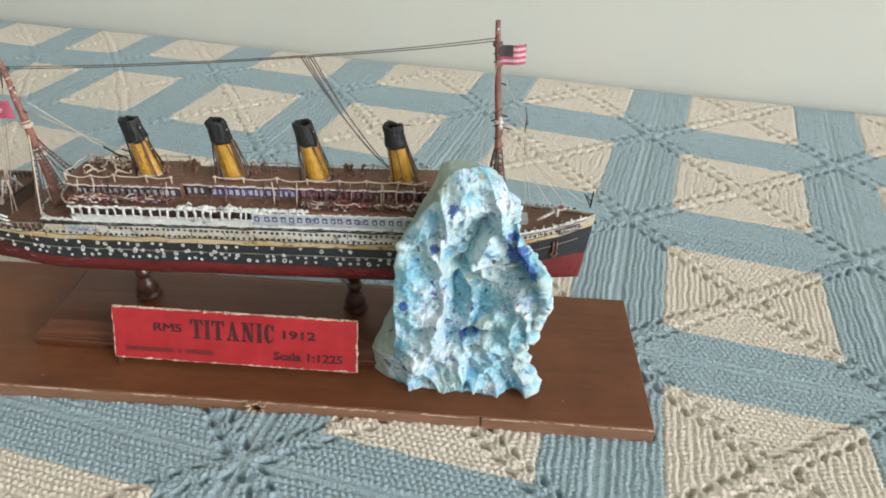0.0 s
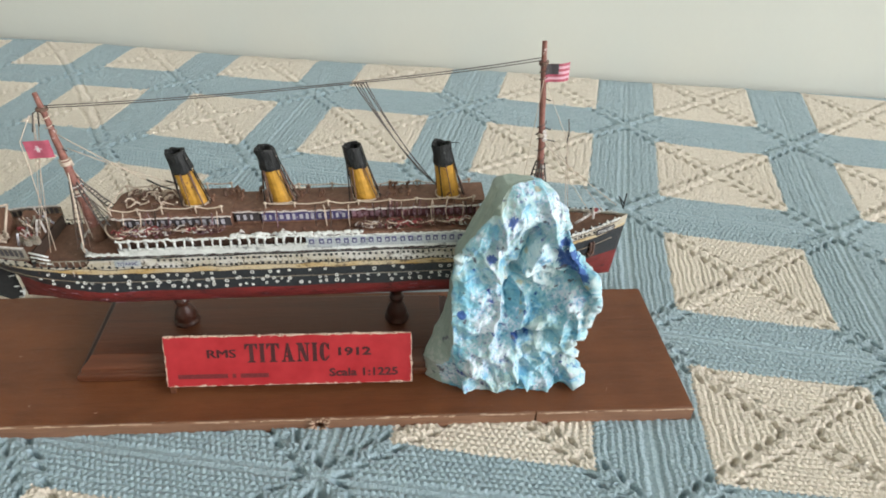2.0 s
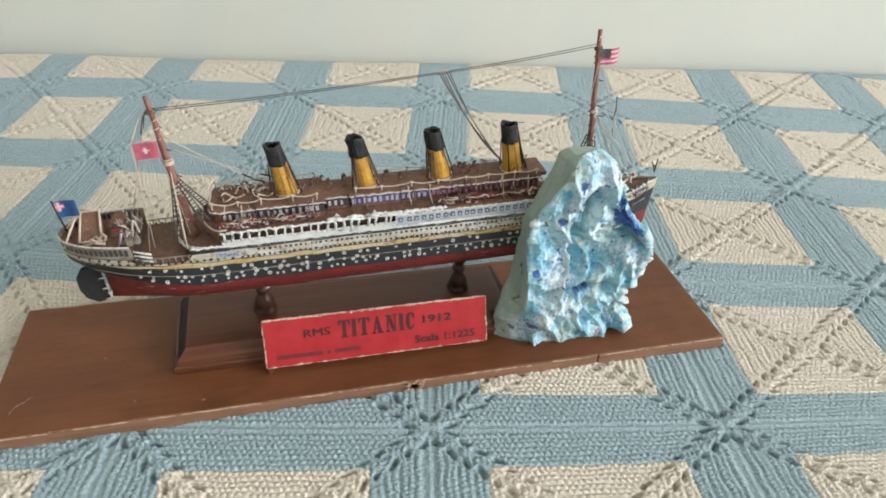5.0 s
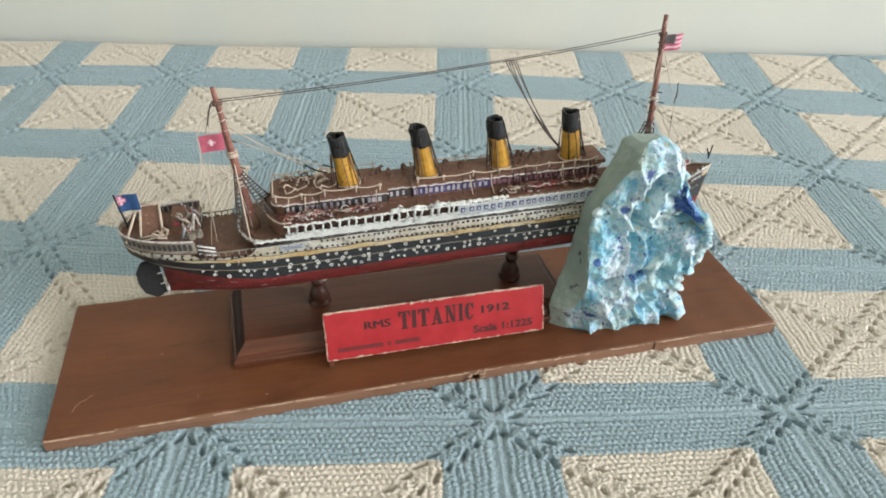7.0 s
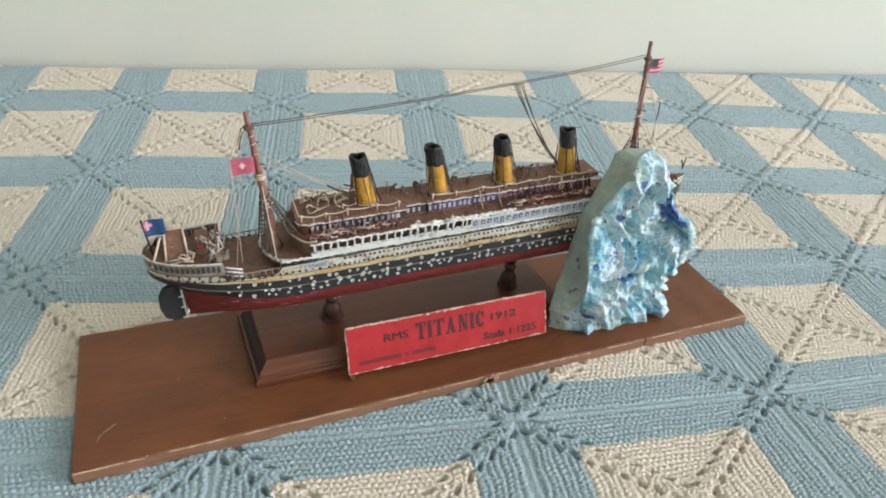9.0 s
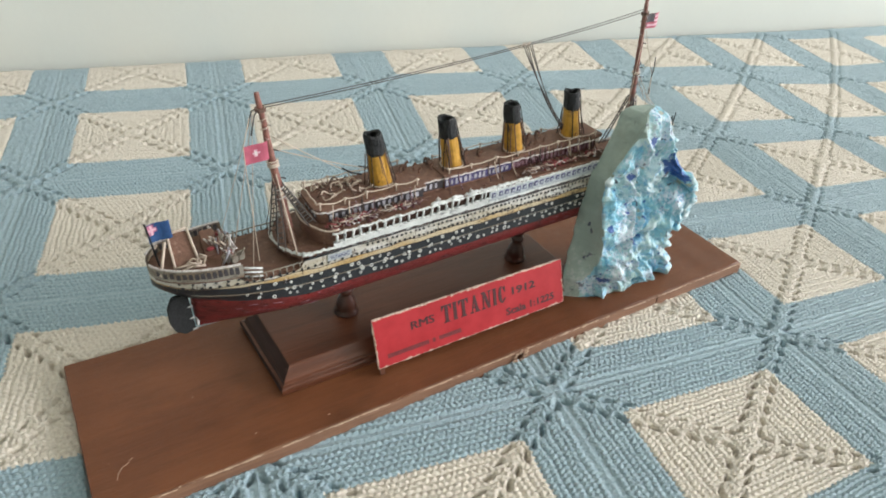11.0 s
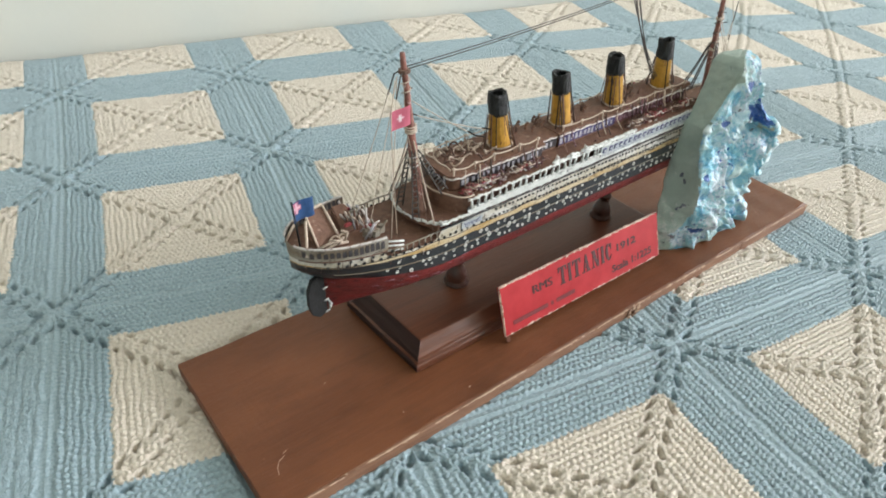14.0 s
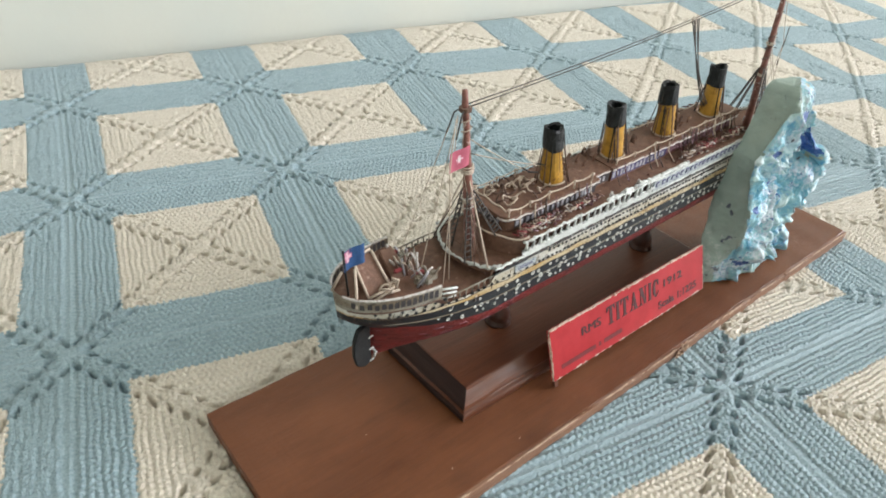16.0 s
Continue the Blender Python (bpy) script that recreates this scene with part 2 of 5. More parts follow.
# ---- the room ----
ROOM_TURN = -10.3
ROOM_M = pose(0.0, 0.391, 0.0, 0, 0, ROOM_TURN)  # local x along the back wall, local y out of the room
BED_H = 0.52


def slab(name, lo, hi, material, label, category):
    bm = box(lo, hi)
    bmesh.ops.transform(bm, matrix=ROOM_M, verts=bm.verts)
    return tagged(part(name, bm, material), label, category, kind="structure")


slab("wall_back", (-1.7, 0.0, -BED_H), (3.6, 0.12, 2.5), M["wall"], "pale cream plastered wall behind the bed", "wall")
# unseen side and front walls, ceiling and floor, added to bounce the window's light
slab("wall_left", (-1.82, -3.4, -BED_H), (-1.7, 0.12, 2.5), M["wall"], "unseen pale cream plastered side wall, added to bounce light", "wall")
slab("wall_front", (-1.82, -3.52, -BED_H), (3.72, -3.4, 2.5), M["wall"], "unseen pale cream plastered wall behind the camera, added to bounce light", "wall")
slab("ceiling", (-1.82, -3.52, 2.5), (3.72, 0.12, 2.6), M["wall"], "unseen plain white ceiling, added to bounce light", "ceiling")
slab("floor", (-1.82, -3.52, -BED_H - 0.1), (3.72, 0.12, -BED_H), M["floor"], "unseen brown wooden floor, added to close the room", "floor")
# the unseen side wall with the window is made of four pieces round the opening
for lo, hi in (((3.6, -3.4, -BED_H), (3.72, 0.12, 0.17)), ((3.6, -3.4, 2.13), (3.72, 0.12, 2.5)), ((3.6, -3.4, 0.17), (3.72, -2.83, 2.13)), ((3.6, -0.67, 0.17), (3.72, 0.12, 2.13))):
    slab("wall_window", lo, hi, M["wall"], "pale cream plastered wall round a window", "wall")


def build_bed():
    bed = empty("bed", ROOM_M @ Vector((0.2, -0.6, -BED_H)), "low bed with a plain mattress under a crocheted bedspread", "bed", rot=(0, 0, ROOM_TURN))
    part("mattress", box((-1.08, -0.40, 0.26), (0.95, 0.585, BED_H - 0.006), bevel=0.02), M["wall"], bed, "plain pale mattress")
    part("bed_frame", box((-1.08, -0.40, 0.1), (0.95, 0.585, 0.26), bevel=0.006), M["floor"], bed, "brown wooden bed frame")
    for x in (-1.03, 0.9):
        for y in (-0.36, 0.54):
            part("leg", box((x - 0.03, y - 0.03, 0.0), (x + 0.03, y + 0.03, 0.1), bevel=0.003), M["floor"], bed)


build_bed()


# ---- the bedspread ----
# The spread is sewn from crocheted squares: seven cream rounds inside four blue ones, with lace holes along both diagonals.
ROUNDS, CREAM_ROUNDS = 11, 7
BOARD = (-0.1462, 0.1310, -0.0005, 0.0668)  # footprint of the display board


def spread_xy(a, b):
    """The place of lattice point (a, b) on the bed: the spread lies a little stretched and askew."""
    p, q = np.clip(a, -2.5, 5.5), np.clip(b, -2.6, 2.8)
    da, db = a - p, b - q
    x = -1.1723 + 0.938 * p - 0.2179 * q - 0.0072 * p * q + 0.0472 * p * p - 0.002 * q * q - 0.0077 * p**3 + 0.0005 * p * p * q + 0.0116 * p * q * q + 0.0025 * q**3 + 0.95 * da - 0.2 * db
    y = 1.5611 - 0.2427 * p - 0.9885 * q - 0.0055 * p * q - 0.0118 * p * p + 0.0108 * q * q + 0.0021 * p**3 + 0.0094 * p * p * q + 0.0143 * p * q * q + 0.0047 * q**3 - 0.22 * da - 0.96 * db
    # the far rows lie looser, drawn out towards the wall
    slack = np.clip(-0.5 - b, 0, 3)
    x = x + 0.06 * slack * np.clip(a / 2, 0, 1)
    y = y + 0.07 * slack ** 1.4
    return x / 10, y / 10


def wavy(x, y, s):
    """A cheap smooth waver between about -1 and 1."""
    return (np.sin(x * s + 1.3 * np.sin(y * s * 0.7 + 0.4)) + np.sin(y * s * 1.1 + 1.7 * np.sin(x * s * 0.6 + 2.1))) * 0.5


def crochet_height(u, v, seed):
    """Relief in metres over one square; u, v from -0.5 to 0.5."""
    pitch = 0.098
    du = u + 0.0045 * wavy(v * 40 + seed, u * 40, 1.0)
    dv = v + 0.0045 * wavy(u * 40 + seed * 2.3, v * 40, 1.0)
    au, av = np.abs(du), np.abs(dv)
    d, m = np.maximum(au, av), np.minimum(au, av)
    along = np.where(au > av, dv, du)
    rnd = d * 2 * ROUNDS
    k = np.floor(rnd)
    f = rnd - k
    f = np.where(k >= ROUNDS - 1, np.minimum(f, 0.5), f)  # the outer rounds of two squares are sewn into one flat rib
    # two courses of slanted, knot-like stitches to each round, set like bricks
    course = np.floor(2 * f) + 2 * k
    cf = 2 * f - np.floor(2 * f)
    lean = np.where(course % 2 < 1, 1.0, -1.0)
    rib = np.clip(1 - (2 * f - 1) ** 2, 0, 1) ** 0.5
    lump = np.clip(1 - (2 * cf - 1) ** 2, 0, 1) ** 0.6
    stitch = along * pitch / 0.0021 + lean * 0.3 * (cf - 0.5) + 0.25 * lean + 0.12 * wavy(u * 90, v * 90, 1.0)
    sf = stitch - np.floor(stitch)
    knot = np.clip(1 - (2 * sf - 1) ** 2, 0, 1) ** 0.7
    h = 0.0014 * (0.5 + 0.5 * rib) * (0.35 + 0.65 * lump) * (0.3 + 0.7 * knot) - 0.0007
    # lace along the diagonals: a knotted band on the diagonal, a row of separate holes on either side
    s = (d - m) * pitch
    sway = 0.0007 * wavy(u * 55 + seed, v * 55 - seed, 1.0)
    hx = (s - 0.0048 - sway) / 0.0015
    hy = (f - 0.5 - 0.1 * wavy(u * 70 - seed, v * 70, 1.0)) / 0.27
    hole = np.exp(-((hx * hx + hy * hy) ** 2.0)) * (k >= 1)
    band = np.exp(-((s / 0.0030) ** 4))
    lumps = wavy(u * 330 + seed, v * 330, 1.0) * np.exp(-((s / 0.0055) ** 2))
    h = h * (1 - 0.5 * band) + 0.0006 * band * np.clip(1 - (2 * f - 1) ** 2, 0, 1) + 0.0005 * lumps
    bridge = np.exp(-(((s - 0.0048) / 0.002) ** 2)) * np.clip(np.cos(2 * math.pi * f), 0, 1)
    return h * (1 - hole) - 0.0030 * hole + 0.0006 * bridge


def wall_gap(x, y):
    """How far a place lies past the foot of the wall."""
    c, s = math.cos(radians(ROOM_TURN)), math.sin(radians(ROOM_TURN))
    return -s * x + c * (y - 0.391)


def granny_square(i, j, spread, step):
    """One square, as a blue border with its cream centre as a piece of its own."""
    n = max(22, int(round(0.0985 / step)))
    n += n % 2
    g = np.linspace(-0.5, 0.5, n + 1)
    half = 0.5 * CREAM_ROUNDS / ROUNDS
    u, v = np.meshgrid(g, g, indexing="ij")
    x, y = spread_xy(i + u, j + v)
    z = crochet_height(u, v, 3.7 * i + 11.3 * j)
    # squares meet in one common seam height
    edge = np.maximum(np.abs(u), np.abs(v))
    w = np.exp(-(((0.5 - edge) / 0.009) ** 2))
    z = z * (1 - w) + 0.0001 * w
    z += 0.0009 * wavy(x * 23, y * 23, 1.0)
    inside = (x > BOARD[0]) & (x < BOARD[1]) & (y > BOARD[2]) & (y < BOARD[3])
    z = np.where(inside, np.minimum(z - 0.0012, -0.0011), z)
    # tucked down between mattress and wall
    past = wall_gap(x, y) + 0.012
    over = np.clip(past, 0, None)
    c, s = math.cos(radians(ROOM_TURN)), math.sin(radians(ROOM_TURN))
    x, y = x + s * over * 0.9, y - c * over * 0.9
    z = z - over * 1.1 - 0.004 * np.clip((past + 0.02) / 0.02, 0, 1) ** 2
    co = np.stack([x, y, z], -1)
    # the colour changes along a slightly uneven row of stitches
    um, vm = np.meshgrid((g[:-1] + g[1:]) / 2, (g[:-1] + g[1:]) / 2, indexing="ij")
    sd = 3.7 * i + 11.3 * j
    um2 = um + 0.0045 * wavy(vm * 40 + sd, um * 40, 1.0) + 0.004 * np.sin(vm * 255 + sd)
    vm2 = vm + 0.0045 * wavy(um * 40 + sd * 2.3, vm * 40, 1.0) + 0.004 * np.sin(um * 255 + sd)
    cream = np.maximum(np.abs(um2), np.abs(vm2)) < half
    ids = np.arange((n + 1) ** 2).reshape(n + 1, n + 1)
    quads = np.stack([ids[:-1, :-1], ids[:-1, 1:], ids[1:, 1:], ids[1:, :-1]], -1)
    made = []
    for name, pick, mat in (("blue_border", ~cream, M["blue"]), ("cream_centre", cream, M["cream"])):
        q = quads[pick]
        used, inv = np.unique(q, return_inverse=True)
        mesh = bpy.data.meshes.new(name)
        mesh.vertices.add(len(used))
        mesh.vertices.foreach_set("co", co.reshape(-1, 3)[used].ravel())
        mesh.loops.add(q.size)
        mesh.loops.foreach_set("vertex_index", inv.ravel().astype(np.int32))
        mesh.polygons.add(len(q))
        mesh.polygons.foreach_set("loop_start", np.arange(0, q.size, 4, dtype=np.int32))
        mesh.polygons.foreach_set("use_smooth", np.ones(len(q), dtype=bool))
        mesh.update(calc_edges=True)
        mesh.materials.append(mat)
        made.append(new(name, mesh))
    made[0].name = "granny_square"
    made[0].parent = spread
    made[1].parent = made[0]


spread = empty("bedspread", (0, 0, 0), "crocheted cotton bedspread of cream squares with pale blue borders", "bedspread")
for j in range(-4, 9):
    for i in range(-9, 13):
        cx, cy = spread_xy(i, j)
        far = math.hypot(cx - 0.0, cy + 0.0)
        seen = cy > -0.12 and -0.45 < cx < 0.6
        step = (0.00046 if far < 0.16 else 0.00054 if far < 0.22 else 0.0008 if far < 0.31 else 0.0012) if seen else 0.004
        granny_square(i, j, spread, step)


# ---- the display base ----
def carve(ob, cutter):
    """Cuts the cutter out of ob for good, and takes the cutter away."""
    mod = ob.modifiers.new("cut", "BOOLEAN")
    mod.object, mod.solver = cutter, "EXACT"
    done = bpy.data.meshes.new_from_object(ob.evaluated_get(bpy.context.evaluated_depsgraph_get()))
    ob.modifiers.clear()
    ob.data = done
    bpy.data.objects.remove(cutter)


def worn_bar(x0, x1, y0, y1, z0, z1, edge, wear, steps, taper=0.0, lean=(0.0, 0.0)):
    """A bar along x with rounded, slightly uneven edges. taper: how far the top is set in; lean: x shift of the back at either end."""
    def ring(x, k, inset):
        pts = []
        for cy, cz, a0 in ((y1, z1, 0), (y0, z1, 90), (y0, z0, 180), (y1, z0, 270)):
            t = taper * (cz == z1)
            yy = cy + (edge + t if cy == y0 else -edge - t) + (inset if cy == y0 else -inset)
            zz = cz + (edge if cz == z0 else -edge) + (inset if cz == z0 else -inset)
            for q in range(4):
                a = radians(a0 + 30 * q)
                w = wear * noise.noise(Vector((x * 90, cy * 300 + q, cz * 400)))
                fx = (yy - y0) / (y1 - y0)
                sh = lean[0] * (1 - k) + lean[1] * k
                pts.append((x + sh * fx, yy + (edge + w) * math.cos(a), zz + (edge + w) * math.sin(a)))
        return pts
    rows = [ring(x0, 0, edge * 0.7)] + [ring(x0 + edge * 0.5 + (x1 - x0 - edge) * s / steps, s / steps, 0.0) for s in range(steps + 1)] + [ring(x1, 1, edge * 0.7)]
    bm = loft(rows, closed=True)
    bm.verts.ensure_lookup_table()
    n = len(rows[0])
    bm.faces.new(bm.verts[:n][::-1])
    bm.faces.new(bm.verts[-n:])
    bmesh.ops.recalc_face_normals(bm, faces=bm.faces)
    return bm


TOP = 0.0048  # upper face of the board
base = empty("display_base", (-0.008, 0.033, 0.0), "varnished brown wooden display board with a dark stepped plinth", "display stand")


def under(ob, parent):
    """Parents ob and leaves it where it stands."""
    ob.parent = parent
    ob.matrix_parent_inverse = parent.matrix_world.inverted()
    return ob


bpy.context.view_layer.update()
board = part("board", worn_bar(-0.1446, 0.1298, 0.0, 0.0662, -0.0009, TOP, 0.0006, 0.00035, 140, lean=(-0.0025, 0.0014)), M["board"])
under(board, base)
SPLIT = 0.0738
bands = []
for x0, x1 in ((-0.1446, SPLIT - 0.0002), (SPLIT + 0.0002, 0.1298)):
    b = part("front_edge", worn_bar(x0, x1, -0.0009, 0.0003, -0.0009, TOP - 0.00005, 0.00045, 0.00035, int((x1 - x0) * 600)), M["raw"], None, "worn pale wooden front edge")
    under(b, base)
    bands.append(b)
for ob in (board, bands[0]):
    cut = part("cutter", sweep([(0.0, -0.004, 0.0026), (0.0, 0.006, 0.0026)], 0.0020, 14), M["raw"])
    bpy.context.view_layer.update()
    carve(ob, cut)


# splintered wood round the drilled hole
split = random.Random(8)
for k in range(20):
    a = 2 * math.pi * k / 20 + split.uniform(-0.15, 0.15)
    r0, r1 = 0.0018, split.uniform(0.0025, 0.0042)
    p0 = Vector((r0 * math.cos(a), -0.0010, 0.0026 + r0 * math.sin(a)))
    p1 = Vector((r1 * math.cos(a + 0.2), -0.0013 - split.uniform(0, 0.0006), min(TOP + 0.0004, 0.0026 + r1 * math.sin(a + 0.2))))
    under(part("splinter", sweep([p0, p0.lerp(p1, 0.5) + Vector((0, -0.0003, 0)), p1], [split.uniform(0.0002, 0.0004), split.uniform(0.00025, 0.00045), 0.00008], 5), M["flake"] if k % 3 else M["raw"]), base)


# the pale worn arris along the front
arris = random.Random(21)
for x0, x1 in ((-0.1440, -0.098), (-0.097, -0.052), (-0.050, -0.0045), (0.0045, 0.040), (0.042, 0.0725), (0.0745, 0.104), (0.106, 0.1292)):
    n = int((x1 - x0) * 900)
    under(part("worn_arris", sweep([(x0 + (x1 - x0) * k / n, -0.0006 + arris.uniform(-0.0001, 0.0001), TOP - 0.00022 + arris.uniform(-0.00006, 0.00006)) for k in range(n + 1)], [arris.uniform(0.0001, 0.00026) for _ in range(n + 1)], 6), M["flake"]), base)

# nicks, flakes and a pale scratch
chips = random.Random(5)
for k in range(46):
    x = chips.uniform(-0.144, 0.129) if k % 3 else chips.uniform(-0.144, -0.05)
    w, d = chips.uniform(0.0002, 0.0011), chips.uniform(0.0001, 0.0004)
    if k < 14:
        x = chips.uniform(-0.0045, 0.0045)
        w *= 0.6
    y, z = -0.0007 + chips.uniform(-0.0001, 0.0004), TOP - chips.uniform(0.0, 0.0004)
    ch = part("nick", box((x - w, y - d, z - 0.00015), (x + w, y + d, z + 0.00008), bevel=0.00004), M["flake"])
    ch.rotation_euler = (0, 0, 0)
    under(ch, base)
for pts in (((-0.1378, 0.0100), (-0.1373, 0.0122), (-0.1360, 0.0140), (-0.1338, 0.0150)), ((-0.1340, 0.0158), (-0.1326, 0.0163)), ((-0.098, 0.008), (-0.0975, 0.0085)), ((-0.075, 0.0045), (-0.0742, 0.0047)), ((0.101, 0.009), (0.1013, 0.0096)), ((-0.112, 0.032), (-0.1115, 0.0322))):
    under(part("scratch", sweep([(x, y, TOP + 0.00002) for x, y in pts], 0.0001, 5), M["flake"]), base)


def moulded_block():
    """The plinth: a rounded lower band, a groove and a steep cove up to a flat top, mitred round all four sides."""
    prof = ((0.0004, 0.0), (0.0, 0.0012), (0.0, 0.0026), (0.0004, 0.0033), (0.0013, 0.0036), (0.0016, 0.0041), (0.0017, 0.0048), (0.0024, 0.0058), (0.0037, 0.0068), (0.0047, 0.0078), (0.0051, 0.0084), (0.0056, 0.0086))
    x0, x1, y0, y1 = -0.0856, 0.0480, 0.0184, 0.0588
    rows = []
    for ins, h in prof:
        row = []
        for ax, ay, bx, by in ((x0, y0, x1, y0), (x1, y0, x1, y1), (x1, y1, x0, y1), (x0, y1, x0, y0)):
            for k in range(24):
                t = k / 24
                px, py = ax + (bx - ax) * t, ay + (by - ay) * t
                w = 0.00035 * noise.noise(Vector((px, py, h * 8)) * 90)
                cx, cy = min(max(px, x0 + ins + w), x1 - ins - w), min(max(py, y0 + ins + w), y1 - ins - w)
                skew = -0.0026 * (cy - y0) / (y1 - y0) * max(0.0, (x1 - cx) / (x1 - x0))
                row.append((cx + skew, cy, TOP + h))
        rows.append(row)
    bm = loft(rows, closed=True)
    bm.verts.ensure_lookup_table()
    n = len(rows[0])
    bm.faces.new(bm.verts[-n:])
    bm.faces.new(bm.verts[:n][::-1])
    bmesh.ops.recalc_face_normals(bm, faces=bm.faces)
    return bm


plinth = part("plinth", moulded_block(), [M["plinth"], M["end_wood"]], None, "moulded wooden plinth with darker end faces")
# faces turned towards either end take a darker wood colour than the rest
for poly in plinth.data.polygons:
    poly.material_index = int(abs(poly.normal.x) > 0.4)
under(plinth, base)


def spindle(x):
    """A turned wooden pedestal under the keel."""
    prof = ((0.0, 0.0046), (0.0008, 0.0046), (0.0016, 0.0037), (0.0026, 0.0039), (0.0045, 0.0037), (0.0066, 0.0030), (0.0084, 0.0021), (0.0094, 0.0019), (0.0102, 0.0027), (0.0113, 0.0028), (0.0122, 0.0020), (0.0134, 0.0019), (0.0145, 0.0028), (0.0160, 0.0030), (0.0172, 0.0024), (0.0186, 0.0026))
    ob = part("pedestal", sweep([(x, 0.0408, 0.0133 + h * 0.95) for h, _ in prof], [r for _, r in prof], 20), M["spindle"], None, "turned dark wooden pedestal", smooth=True)
    under(ob, base)


spindle(-0.0525)
under(part("paint_blob", sweep([(-0.0505, 0.0380, 0.0255), (-0.0500, 0.0375, 0.0266), (-0.0502, 0.0377, 0.0276)], [0.0005, 0.0008, 0.0004], 8), M["dab"], None, "blob of white paint", smooth=True), base)
spindle(0.0262)

# the name plate leans back on the plinth
SIGN_M = Matrix.Translation((-0.0106, 0.0124, 0.0082)) @ Euler((radians(90 - 19.5), 0, 0)).to_matrix().to_4x4()
sign = empty("name_plate", (-0.0106, 0.0124, 0.0082), "red card name plate with frayed gilt edges and black lettering", "sign")
sign.matrix_world = SIGN_M
SW, SH, ST = 0.0835, 0.0183, 0.0014




def card():
    """The card, with slightly nibbled edges."""
    bm = bmesh.new()
    n = 60
    ring = [(-SW / 2 + SW * k / n, 0) for k in range(n)] + [(SW / 2, SH * k / 14) for k in range(14)] + [(SW / 2 - SW * k / n, SH) for k in range(n)] + [(-SW / 2, SH - SH * k / 14) for k in range(14)]
    loft([[(x + 0.0002 * noise.noise(Vector((x, y, 0)) * 500), y + 0.00025 * noise.noise(Vector((x, y, 9)) * 500), z) for x, y in ring] for z in (-ST, 0.0)], bm, closed=True)
    bm.verts.ensure_lookup_table()
    m_ = len(ring)
    bm.faces.new(bm.verts[m_:])
    bm.faces.new(bm.verts[:m_][::-1])
    bmesh.ops.recalc_face_normals(bm, faces=bm.faces)
    return bm, ring


bm, ring = card()
card_ob = part("card", bm, M["sign"], sign)
edge = [(x + rx, y + ry, rz) for x, y in ring for rx, ry, rz in ((0.0003 * noise.noise(Vector((x, y, 3)) * 900), 0.0003 * noise.noise(Vector((x, y, 5)) * 900), -0.0004 + 0.0002 * noise.noise(Vector((x, y, 7)) * 700)),)]
part("frayed_edge", sweep(edge + edge[:1], [0.00043 + 0.00032 * noise.noise(Vector(p) * 1100) for p in edge + edge[:1]], 6), M["gilt"], sign, "frayed gilt and white edge")
part("foot", box((-SW / 2 + 0.0004, -0.0028, -0.0016), (-SW / 2 + 0.0020, 0.0006, -0.0004)), M["plinth"], sign)


# ---- the ship ----
ship = empty("ocean_liner_model", (0, 0.0402, 0), "painted wooden model of a four-funnelled ocean liner on two pedestals", "model ship", rot=(0, -1.8, 0))
mm = 0.001
rng = random.Random(12)


def half_beam(x, z):
    """Half the hull's breadth in mm at x, z in mm."""
    up = min(1.0, max(0.0, (z - 31) / 30))
    bow_x = 106.3 + 3.4 * up
    start = 48
    if x > start:
        b = max(0.0, 1 - ((x - start) / (bow_x - start)) ** (1.8 + 0.8 * up))
    elif x < -66:
        end = -104.0 - 9.2 * min(1, max(0, (z - 44.5) / 7)) ** 0.6
        q = min(1.0, max(0.0, (-66 - x) / (-66 - end)))
        b = max(0.0, 1 - q ** (1.5 + 2.6 * up)) ** (0.9 - 0.4 * up)
    else:
        b = 1.0
    bilge = min(1.0, max(0.0, (z - 30.6) / 11.5))
    return 13.4 * b * (0.2 + 0.8 * math.sqrt(1 - (1 - bilge) ** 2))


def ends(z):
    """The hull's after and fore end at a height, mm."""
    return -104.0 - 9.2 * min(1, max(0, (z - 44.5) / 7)) ** 0.6, 106.3 + 3.4 * min(1.0, max(0.0, (z - 31) / 30))


def sheer(x):
    """Rise of the side lines towards bow and stern, mm."""
    return 3.7 * max(0, (x - 58) / 50) ** 2.2 + 3.0 * max(0, (-62 - x) / 55) ** 1.5


def step(x, a, b, w=1.2):
    """Smooth 0 to 1 between a side at x < a and one at x > b."""
    t = min(1.0, max(0.0, (x - a) / max(b - a, w)))
    return t * t * (3 - 2 * t)


def rail_top(x):
    """Upper edge of the hull's plating."""
    if x < -60:
        return 53.6 + sheer(x) * 0.85 - 2.6 * step(x, -90.5, -88.5) + 3.5 * step(x, -72.5, -69)
    return 54.5 - 1.7 * step(x, 55, 60) + 0.9 * sheer(x)


def strip(name, lo, hi, mat, rows=3, x0=-115.0, x1=109.8, label="", out=0.0, n=150):
    """Both sides of the hull between two lines lo(x) and hi(x)."""
    xs = [x0 + (x1 - x0) * k / n for k in range(n + 1)]
    bm = bmesh.new()
    for side in (-1, 1):
        loft([[(min(max(x, ends(z)[0]), ends(z)[1]) * mm, side * (half_beam(x, z) + out) * mm, z * mm) for x in xs for z in (lo(x) + (hi(x) - lo(x)) * r / rows,)] for r in range(rows + 1)], bm)
    bmesh.ops.remove_doubles(bm, verts=bm.verts, dist=4e-6)
    bmesh.ops.dissolve_degenerate(bm, dist=1e-6, edges=bm.edges)
    bmesh.ops.recalc_face_normals(bm, faces=bm.faces)
    return part(name, bm, mat, ship, label, smooth=True)


